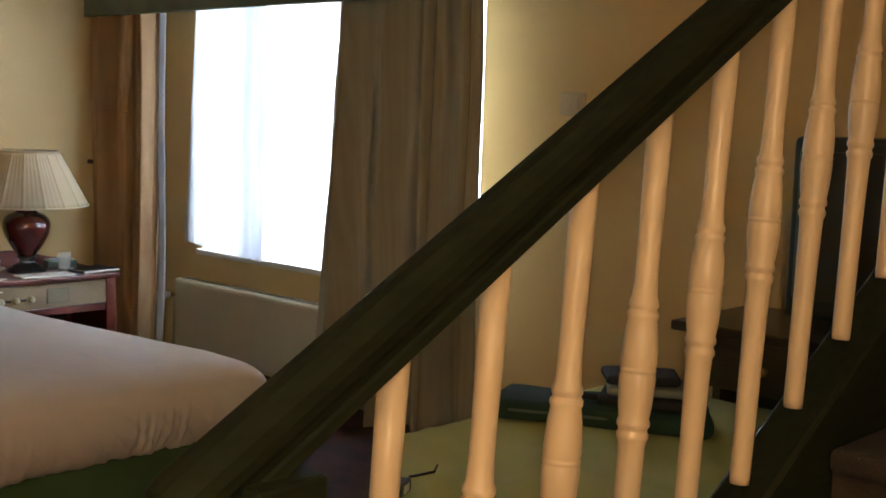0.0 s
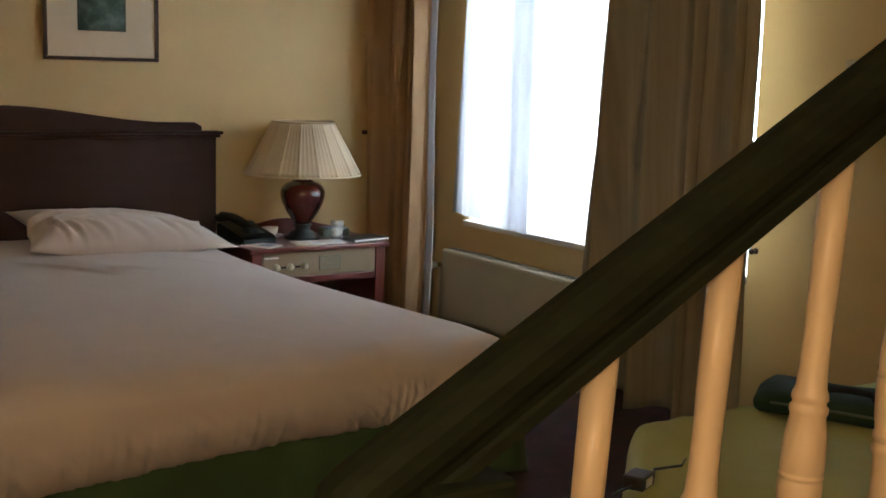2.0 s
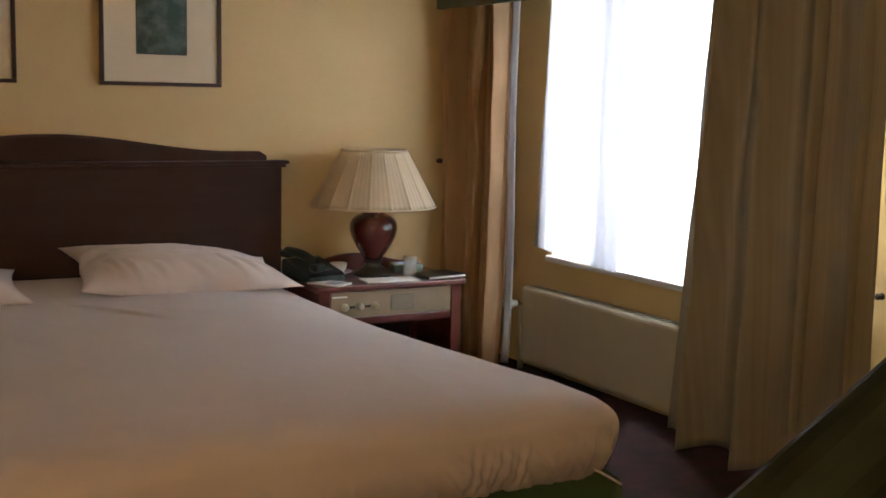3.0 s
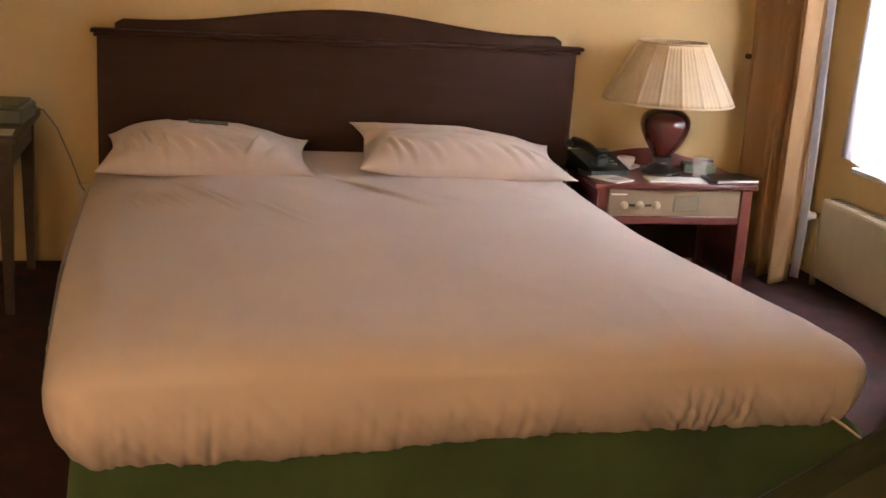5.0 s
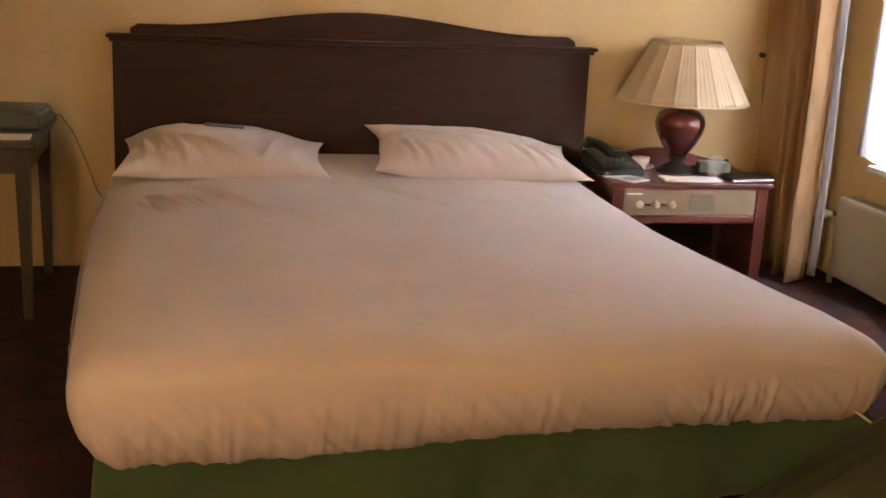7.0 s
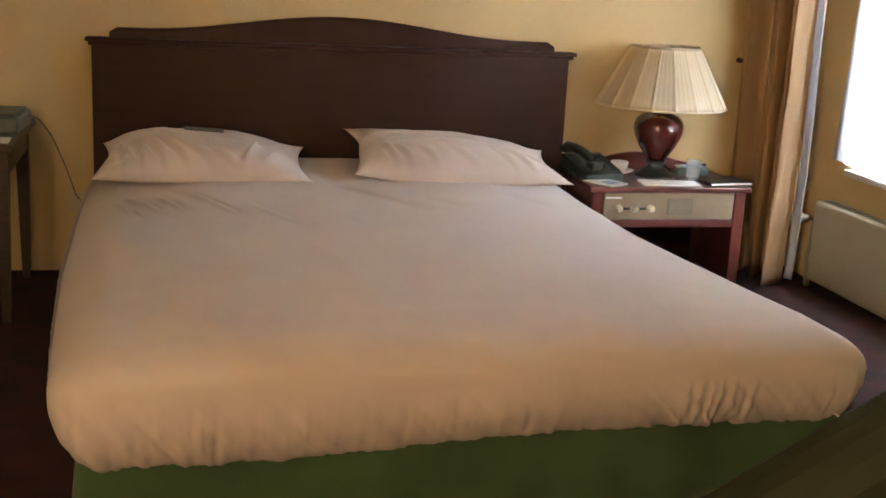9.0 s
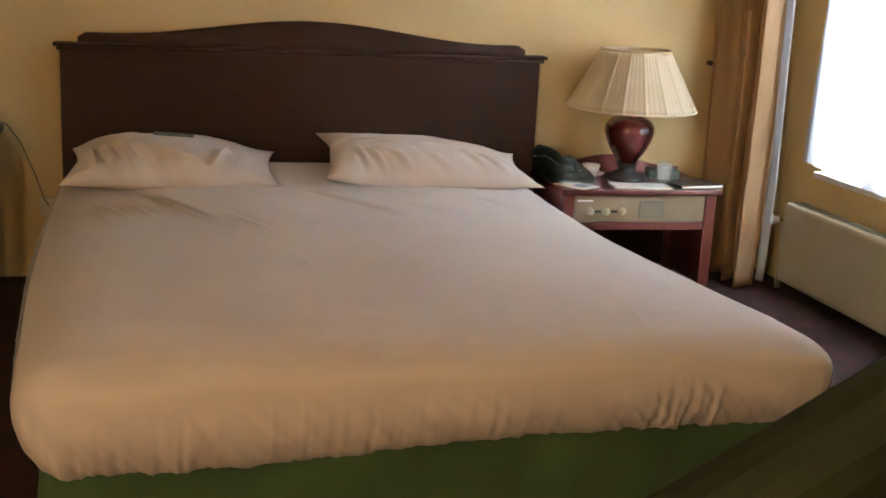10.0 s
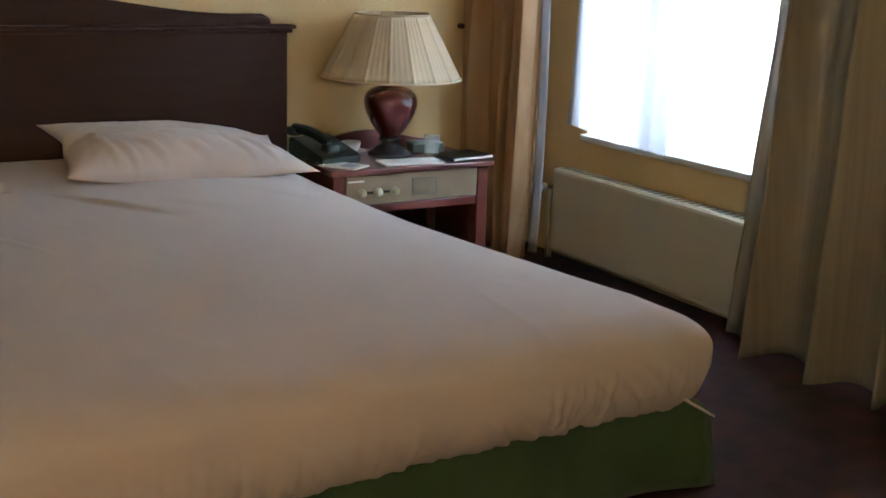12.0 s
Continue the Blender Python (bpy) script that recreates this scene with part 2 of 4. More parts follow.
def grid(nu, nv, f, bm=None, close_u=False):
    """A sheet of nu by nv cells; f(u, v) gives a place for u, v from 0 to 1."""
    bm = bm or bmesh.new()
    vs = [[bm.verts.new(f(i / nu, j / nv)) for j in range(nv + 1)] for i in range(nu + (0 if close_u else 1))]
    for i in range(nu):
        a, b = vs[i], vs[(i + 1) % len(vs)]
        for j in range(nv):
            bm.faces.new((a[j], b[j], b[j + 1], a[j + 1]))
    return bm


def sweep(outline, starts, bm=None):
    """A closed outline of (a, b) pairs carried through frames (origin, axis_a, axis_b)."""
    bm = bm or bmesh.new()
    rings = [[bm.verts.new(o + va * a + vb * b) for a, b in outline] for o, va, vb in starts]
    k = len(outline)
    for p, q in zip(rings, rings[1:]):
        for i in range(k):
            bm.faces.new((p[i], p[(i + 1) % k], q[(i + 1) % k], q[i]))
    bm.faces.new(rings[0][::-1])
    bm.faces.new(rings[-1])
    return bm


def rounded(hx, hy, hz, r, nx, ny, nz, warp=None):
    """A box with broad round edges as fine quads, for soft things; warp(p) shifts each place."""
    bm = bmesh.new()
    made = {}

    def vert(i, j, k):
        if (i, j, k) not in made:
            p = Vector((hx * (2 * i / nx - 1), hy * (2 * j / ny - 1), hz * (2 * k / nz - 1)))
            c = Vector((max(-hx + r, min(hx - r, p.x)), max(-hy + r, min(hy - r, p.y)), max(-hz + r, min(hz - r, p.z))))
            d = p - c
            if d.length > 1e-9:
                p = c + d.normalized() * min(r, max(abs(d.x), abs(d.y), abs(d.z)) if r else 0)
            made[i, j, k] = bm.verts.new(warp(p) if warp else p)
        return made[i, j, k]

    for i in range(nx):
        for j in range(ny):
            for k in (0, nz):
                bm.faces.new((vert(i, j, k), vert(i + 1, j, k), vert(i + 1, j + 1, k), vert(i, j + 1, k)))
    for i in range(nx):
        for k in range(nz):
            for j in (0, ny):
                bm.faces.new((vert(i, j, k), vert(i + 1, j, k), vert(i + 1, j, k + 1), vert(i, j, k + 1)))
    for j in range(ny):
        for k in range(nz):
            for i in (0, nx):
                bm.faces.new((vert(i, j, k), vert(i, j + 1, k), vert(i, j + 1, k + 1), vert(i, j, k + 1)))
    return bm


def tube(points, radius, sides=8, bm=None):
    """A bent round bar through points."""
    pts = [Vector(p) for p in points]
    ring = [(radius * math.cos(2 * math.pi * i / sides), radius * math.sin(2 * math.pi * i / sides)) for i in range(sides)]
    frames = []
    for i, p in enumerate(pts):
        d = (pts[min(i + 1, len(pts) - 1)] - pts[max(i - 1, 0)]).normalized()
        a = d.cross(Vector((0, 0, 1)) if abs(d.z) < 0.9 else Vector((0, 1, 0))).normalized()
        frames.append((p, a, d.cross(a)))
    return sweep(ring, frames, bm)


# ---- structure ----
XW, YS, XL, ZC = 2.16, -6.7, -3.0, 2.45     # window wall, rear wall, far side wall, ceiling
WY0, WY1, WZ0, WZ1 = -0.52, -2.360, 0.53, 1.95  # window opening

thing("floor", box(XL - 0.2, XW + 0.35, YS - 0.2, 0.2, -0.12, 0.0), M_CARPET, "dark red-brown wall-to-wall hotel carpet", "floor", kind="structure")
thing("ceiling", box(XL - 0.2, XW + 0.35, YS - 0.2, 0.2, ZC, ZC + 0.12), M_CEIL, "plain off-white painted ceiling", "ceiling", kind="structure")
thing("wall_north", box(XL - 0.2, XW + 0.35, 0.0, 0.2, 0.003, ZC - 0.003), M_WALL, "warm yellow painted wall behind the bed", "wall", kind="structure")
thing("wall_south", box(XL - 0.2, XW + 0.35, YS - 0.2, YS, 0.003, ZC - 0.003), M_WALL, "plain yellow painted rear wall", "wall", kind="structure")
thing("wall_west", box(XL - 0.2, XL, YS + 0.002, -0.002, 0.003, ZC - 0.003), M_WALL, "plain yellow painted side wall", "wall", kind="structure")
# Unseen partition, added to keep the warm lamp off the wall left of the bed.
thing("wall_shading", box(XL + 0.002, -1.80, -3.06, -2.94, 0.003, ZC - 0.003, 0.004), M_WALL, "plain yellow painted wall out of view, added to shade the left of the bedroom", "wall", kind="structure")
_w = box(XW, XW + 0.35, YS + 0.002, WY1, 0.003, ZC - 0.003)
box(XW, XW + 0.35, WY0, -0.002, 0.003, ZC - 0.003, bm=_w)
box(XW, XW + 0.35, WY1, WY0, 0.003, WZ0, bm=_w)
box(XW, XW + 0.35, WY1, WY0, WZ1, ZC - 0.003, bm=_w)
thing("wall_east", _w, M_WALL, "yellow painted wall with a deep window opening", "wall", kind="structure")
thing("window_sill", box(XW - 0.045, XW + 0.22, WY1 + 0.003, WY0 - 0.003, WZ0 + 0.003, WZ0 + 0.03, 0.006), M_SILL, "white painted window sill above the radiator", "sill", kind="structure")

win = holder("window_1", pose(XW + 0.25, (WY0 + WY1) / 2, WZ0 + 0.03), "white-framed casement window with bright daylight behind", "window", kind="structure")
hw, hh = (WY0 - WY1) / 2 - 0.004, WZ1 - WZ0 - 0.034
for nm, y0, y1, z0, z1 in (("window_frame", -hw, hw, 0, 0.06), ("window_frame", -hw, hw, hh - 0.06, hh), ("window_frame", -hw, -hw + 0.06, 0.061, hh - 0.061),
                           ("window_frame", hw - 0.06, hw, 0.061, hh - 0.061), ("window_frame", -0.035, 0.035, 0.061, hh - 0.061)):
    part(nm, box(-0.03, 0.03, y0, y1, z0, z1, 0.006), M_FRAMEPAINT, win)
for s in (-1, 1):
    pane = part("pane", box(-0.004, 0.004, min(s * 0.036, s * (hw - 0.061)), max(s * 0.036, s * (hw - 0.061)), 0.062, hh - 0.062), M_GLASS, win, "clear glass pane")
    pane.visible_shadow = False
thing("backdrop", box(9.0, 9.05, -12, 9, -4, 9), M_OUTSIDE, "bright white overcast distance outside the window", "backdrop", kind="structure")


# ---- bed ----
def wrinkle(p, s):
    return noise.noise(Vector(p) * s)


def build_bed():
    bed = holder("double_bed", pose(0, 0, 0), "wide double bed with arched dark headboard and green skirted base", "bed")
    # headboard
    hb = part("headboard", box(-1.005, 1.005, -0.055, -0.012, 0.02, 0.964, 0.004), M_MAHOG, bed, "dark mahogany headboard with an arched top")
    part("cornice", box(-1.028, 1.028, -0.092, -0.010, 0.965, 0.980, 0.005), M_MAHOG, hb)
    part("cornice", box(-1.016, 1.016, -0.082, -0.010, 0.950, 0.9645, 0.004), M_MAHOG, hb)

    def arch_z(x):
        u = abs(x) / 0.935
        base = 1.020 + 0.073 * (0.5 + 0.5 * math.cos(math.pi * min(1.0, u / 0.86)))
        return base
    bm = bmesh.new()
    xs = [-0.935 + 1.87 * i / 60 for i in range(61)]
    rings = []
    for x in xs:
        z = arch_z(x)
        edge = 0.018 * max(0.0, (abs(x) - 0.915) / 0.02)
        rings.append([bm.verts.new((x, y, zz)) for y, zz in ((-0.050, 0.981), (-0.050, z - 0.012 - edge), (-0.044, z - edge), (-0.018, z - edge), (-0.012, z - 0.012 - edge), (-0.012, 0.981))])
    for a, b in zip(rings, rings[1:]):
        for i in range(6):
            bm.faces.new((a[i], a[(i + 1) % 6], b[(i + 1) % 6], b[i]))
    bm.faces.new(rings[0]), bm.faces.new(rings[-1][::-1])
    part("arched_crest", bm, M_MAHOG, hb)
    for s in (-1, 1):
        part("bed_leg", box(s * 0.80 - 0.03, s * 0.80 + 0.03, -2.25, -2.19, 0.0, 0.06, 0.004), M_BLACK, bed)

    # green skirt round the base: hangs in faint folds, flared at the foot corner
    loop = []
    for a, b, n in (((-0.955, -0.10), (-0.955, -2.40), 60), ((-0.955, -2.40), (0.955, -2.40), 60), ((0.955, -2.40), (0.955, -0.10), 60)):
        for i in range(n):
            loop.append(Vector((a[0] + (b[0] - a[0]) * i / n, a[1] + (b[1] - a[1]) * i / n)))
    loop.append(Vector((0.955, -0.10)))

    def skirt(u, v):
        k = min(len(loop) - 1, int(round(u * (len(loop) - 1))))
        p = loop[k]
        out = Vector((p.x, (p.y + 1.25) * 0.9)).normalized()
        z = 0.012 + v * 0.265
        flare = (1 - v) * (0.022 + 0.012 * math.sin(k * 0.9) + 0.012 * math.sin(k * 0.31 + 1))
        corner = math.exp(-((p - Vector((0.955, -2.40))).length / 0.13) ** 2)
        q = p + out * flare + Vector((0.85, -0.53)) * (0.085 * corner * min(1.0, (1 - v) * 4))
        return Vector((q.x, q.y, z))
    sk = part("bed_skirt", grid(len(loop) - 1, 8, skirt), M_GREEN, bed, "dark green fabric valance round the base", smooth=True, at=pose(0, 0, 0, 0, 0, 1.15))
    sk.modifiers.new("thick", "SOLIDIFY").thickness = 0.006
    part("bed_base", box(-0.925, 0.925, -2.37, -0.08, 0.06, 0.262, 0.02), M_GREEN, bed, at=pose(0, 0, 0, 0, 0, 1.15))
    return bed


# White strip added to stand for the bright edge of the flared green skirt.
def skirt_edge(u, v):
    return Vector((0.968 + 0.080 * u, -2.440 - 0.045 * u + 0.010 * math.sin(3 * u), 0.262 - 0.050 * u + (0.010 - 0.004 * u) * v))


edge_strip = thing("skirt_edge_strip", grid(8, 2, skirt_edge), M_SHEET, "thin white strip added for the bright edge of the green skirt's corner", "bed sheet", smooth=True)
edge_strip.modifiers.new("thick", "SOLIDIFY").thickness = 0.004


def build_sheet():
    # tucked white cotton over the mattress: tight on top, plump at the foot, gathered at the lower hem
    hx, hy, hz = 1.02, 1.20, 0.135

    def warp(p):
        u, v, w = p.x / hx, p.y / hy, p.z / hz      # v -1 is the foot
        q = Vector((p.x, p.y - 1.27, p.z + 0.375))
        foot = max(0.0, min(1.0, (-v - 0.1) / 0.9))
        mid = 1 - foot
        q.x *= (0.985 - 0.010 * foot + 0.030 * math.sin(math.pi * max(0.0, min(1.0, 0.5 - 0.5 * v)) ** 0.95) if u < 0 else 0.888 + 0.124 * foot ** 1.5) - 0.035 * max(0.0, w) * (1 - 0.5 * foot)
        if w > 0:
            q.z += 0.014 * (1 - u * u) - 0.046 * u ** 4 * (1 - v * v) - 0.035 * foot * foot * max(0.0, w) - 0.018 * max(0, -v - 0.82) / 0.18 * w
        # soft bulge of the hanging sides
        side = max(abs(u), abs(v))
        if side > 0.9:
            q.x += 0.018 * math.copysign(1, u) * (1 - w * w) * (abs(u) > 0.9)
            q.y -= 0.012 * (1 - w * w) * (v < -0.9)
        rid = 1 - min(1.0, abs(wrinkle((q.x * 1.2 + 0.5 * q.y, q.y * 0.45, 0.9), 3.0)) * 7)
        q.z += 0.0016 * rid * rid * (w > 0.6)
        # slow unevenness and pulled creases
        q.z += 0.006 * wrinkle((q.x, q.y, 0.3), 2.3) * (w > 0)
        for (cx, cy, dx, dy, ln, dep) in ((-0.62, -0.95, 0.34, -0.75, 0.34, 0.013), (0.02, -0.98, 0.42, -0.72, 0.30, 0.015), (0.24, -1.05, 0.45, -0.6, 0.16, 0.006),
                                          (-0.80, -1.0, 0.3, -0.8, 0.18, 0.014), (-0.72, -1.0, 0.3, -0.8, 0.16, 0.013), (-0.86, -1.02, 0.2, -0.8, 0.15, 0.012), (-0.38, -1.25, 0.35, -0.8, 0.25, 0.005), (0.55, -0.95, 0.5, -0.7, 0.2, 0.005)):
            n = math.hypot(dx, dy)
            ax, ay = dx / n, dy / n
            s, d = (q.x - cx) * ax + (q.y - cy) * ay, -(q.x - cx) * ay + (q.y - cy) * ax
            if w > 0.5 and abs(s) < ln:
                q.z += dep * (1 - (s / ln) ** 2) * (math.exp(-(d / 0.014) ** 2) - 0.7 * math.exp(-((d - 0.022) / 0.014) ** 2))
        q.z -= 0.045 * max(0.0, -w) ** 2
        hem = max(0.0, 0.15 - w) / 1.15
        if hem > 0 and (v < -0.85 or abs(u) > 0.85):
            along = q.x if v < -0.85 else q.y
            amp = 0.35 + 0.65 * max(0.0, wrinkle((along, 0.2, 0.7), 3.1) + 0.35)
            fold = (wrinkle((along + 0.16 * w, 0.1, 0.0), 34.0) + 0.7 * wrinkle((along, 0.6, 0.2), 55.0)) * 0.028 * hem * amp
            if v < -0.85:
                q.y -= fold
            else:
                q.x += math.copysign(fold, u)
            q.z += 0.010 * hem * wrinkle((along, 0.0, 0.5), 7.0)
            if v < -0.85:
                q.z += 0.022 * hem * math.sin(2.6 * q.x + 0.4)
        return q
    bm = rounded(hx, hy, hz, 0.104, 320, 200, 36, warp)
    return thing("bed_sheet", bm, M_SHEET, "white cotton sheet tucked over the mattress, gathered at its hem", "bed sheet", smooth=True, at=pose(0, -0.012, 0, 0, 0, 1.15))


# creases in the front of each pillow: middle across and along, turn, half length, width, depth
CREASES = {
    4: ((-0.74, -0.62, 1.9, 0.26, 0.028, 0.018), (-0.58, -0.70, 2.0, 0.26, 0.024, 0.022), (-0.42, -0.66, 2.1, 0.30, 0.026, 0.022), (-0.22, -0.74, 2.3, 0.28, 0.024, 0.018),
        (-0.02, -0.78, 2.5, 0.26, 0.024, 0.016), (-0.64, -0.90, 0.1, 0.30, 0.030, 0.014), (0.44, -0.62, 1.2, 0.24, 0.034, 0.020), (0.66, -0.60, 0.9, 0.20, 0.030, 0.016), (0.20, -0.82, 2.7, 0.22, 0.024, 0.012)),
    7: ((-0.66, -0.72, 2.0, 0.20, 0.022, 0.014), (-0.52, -0.80, 2.2, 0.20, 0.022, 0.013), (-0.30, -0.82, 2.4, 0.20, 0.022, 0.010), (0.05, -0.84, 2.6, 0.20, 0.022, 0.008),
        (0.40, -0.74, 2.3, 0.24, 0.024, 0.009), (0.56, -0.68, 2.3, 0.24, 0.024, 0.009), (-0.72, -0.40, 1.5, 0.30, 0.040, 0.006), (0.72, -0.55, 2.5, 0.20, 0.024, 0.008)),
}


def build_pillow(cx, cy, length, depth, height, turn, seed, name_label, lift=0.0, tip=0.0):
    n, m = 120, 76
    bm = bmesh.new()
    made = {}

    def vert(i, j, top):
        rim = i in (0, n) or j in (0, m)
        key = (i, j, top and not rim)
        if key in made:
            return made[key]
        a, b = 2 * i / n - 1, 2 * j / m - 1
        # corners drawn out, edges drawn in
        pull = 1 - 0.055 * (1 - a * a) * abs(b) ** 3
        pull2 = 1 - 0.10 * (1 - b * b) * abs(a) ** 3
        x, y = a * length / 2 * pull2, b * depth / 2 * pull
        t = max(0.0, (1 - abs(a) ** (2.6 if a < 0 else 2.0))) ** (0.66 if a < 0 else 0.80) * max(0.0, (1 - b ** 4)) ** 0.6
        z = height * (0.74 * t if top else -0.26 * t)
        if top:
            z *= 1 - 0.16 * a - 0.22 * b
            for ca, cb, turn_c, ln_c, wd, k in CREASES[seed]:
                dx, dy = a - ca, (b - cb) * 0.6
                along, over = dx * math.cos(turn_c) + dy * math.sin(turn_c), -dx * math.sin(turn_c) + dy * math.cos(turn_c)
                if abs(along) < ln_c:
                    z += 1.3 * k * t ** 0.5 * (1 - (along / ln_c) ** 2) * (math.exp(-(over / wd) ** 2) - 0.6 * math.exp(-((over - 1.9 * wd) / wd) ** 2))
        z += 0.010 * t * wrinkle((a * 2 + seed, b * 2, 0.4), 1.6) + 0.004 * t * wrinkle((a * 5 + seed, b * 4, 0.2), 2.2)
        z += tip * max(0.0, -a) ** 3 * (1 if b > 0 else 0.35)
        made[key] = bm.verts.new((x, y, z + 0.26 * height))
        return made[key]
    for i in range(n):
        for j in range(m):
            for top in (True, False):
                vs = (vert(i, j, top), vert(i + 1, j, top), vert(i + 1, j + 1, top), vert(i, j + 1, top))
                bm.faces.new(vs if top else vs[::-1])
    return thing("pillow", bm, M_PILLOW, name_label, "pillow", "pillows on the bed", smooth=True, at=pose(cx, cy, 0.505 + lift, 5, 0, turn))


build_bed()
build_sheet()
build_pillow(-0.57, -0.435, 0.80, 0.54, 0.158, -2, 4, "plump white pillow creased along its front, flat on the sheet")
build_pillow(0.42, -0.435, 0.86, 0.54, 0.162, -3, 7, "plump white pillow with one corner tipped up", tip=0.075)


card = thing("guest_card", box(-0.075, 0.075, -0.03, 0.03, 0, 0.004, 0.001), M_GREYGREEN, "small dark green card lying on a pillow", "card", at=pose(-0.57, -0.39, 0.664, 2, 3, -3))


# ---- nightstand, lamp and the small things on it ----
def build_nightstand():
    ns = holder("nightstand", pose(1.0, -0.48, 0), "red mahogany nightstand with a built-in radio panel", "nightstand")
    w, d, h = 0.705, 0.43, 0.469
    part("tabletop", box(-0.010, w + 0.010, -0.012, d, h - 0.024, h, 0.006), M_RED_WOOD, ns)
    for x in (0.006, w - 0.056):
        for y in (0.004, d - 0.054):
            part("leg", box(x, x + 0.05, y, y + 0.05, 0.0, h - 0.0245, 0.004), M_RED_WOOD, ns)
    part("side_panel", box(0.014, 0.03, 0.056, d - 0.056, 0.04, h - 0.0245), M_RED_WOOD, ns)
    part("side_panel", box(w - 0.03, w - 0.014, 0.056, d - 0.056, 0.04, h - 0.0245), M_RED_WOOD, ns)
    part("apron", box(0.057, w - 0.057, 0.008, 0.03, 0.292, 0.326, 0.004), M_RED_WOOD, ns)
    part("shelf", box(0.031, w - 0.031, 0.032, d - 0.03, 0.30, 0.315), M_RED_WOOD, ns)
    part("back_panel", box(0.057, w - 0.057, d - 0.03, d - 0.015, 0.04, h - 0.0245), M_MAHOG, ns)
    # low shaped gallery at the back
    bm = bmesh.new()
    rings = []
    for i in range(41):
        x = 0.01 + (w - 0.02) * i / 40
        u = abs(2 * i / 40 - 1)
        z = h + 0.030 + 0.050 * (0.5 + 0.5 * math.cos(math.pi * min(1, u / 0.92)))
        rings.append([bm.verts.new((x, y, zz)) for y, zz in ((d - 0.022, h + 0.001), (d - 0.022, z), (d - 0.004, z), (d - 0.004, h + 0.001))])
    for a, b in zip(rings, rings[1:]):
        for i in range(4):
            bm.faces.new((a[i], a[(i + 1) % 4], b[(i + 1) % 4], b[i]))
    bm.faces.new(rings[0]), bm.faces.new(rings[-1][::-1])
    part("gallery", bm, M_RED_WOOD, ns)
    radio = part("radio_panel", box(0.060, w - 0.060, 0.004, 0.10, 0.329, h - 0.027, 0.003), M_PANEL, ns, "beige radio panel with cream knobs")
    for x in (0.125, 0.195, 0.268):
        k = lathe([(0.017, 0), (0.017, 0.004), (0.014, 0.006), (0.013, 0.018), (0.011, 0.020), (0.0, 0.020)], 20)
        part("knob", k, M_CREAM_KNOB, radio, smooth=True, at=pose(x, 0.003, 0.376, 90, 0, 0))
    for x in (0.160, 0.232):
        part("dial_mark", box(x - 0.013, x + 0.013, 0.001, 0.004, 0.370, 0.380), M_BLACK, radio)
    grille = part("speaker_grille", box(0.345, 0.455, 0.0005, 0.004, 0.350, 0.418), M_GRILLE, radio)
    for i in range(9):
        part("slat", box(0.350, 0.450, -0.0012, 0.0005, 0.355 + i * 0.0068, 0.358 + i * 0.0068), M_PANEL, grille)
    part("name_plate", box(0.066, 0.135, 0.0015, 0.004, 0.418, 0.424), M_PAPER, radio)
    return ns


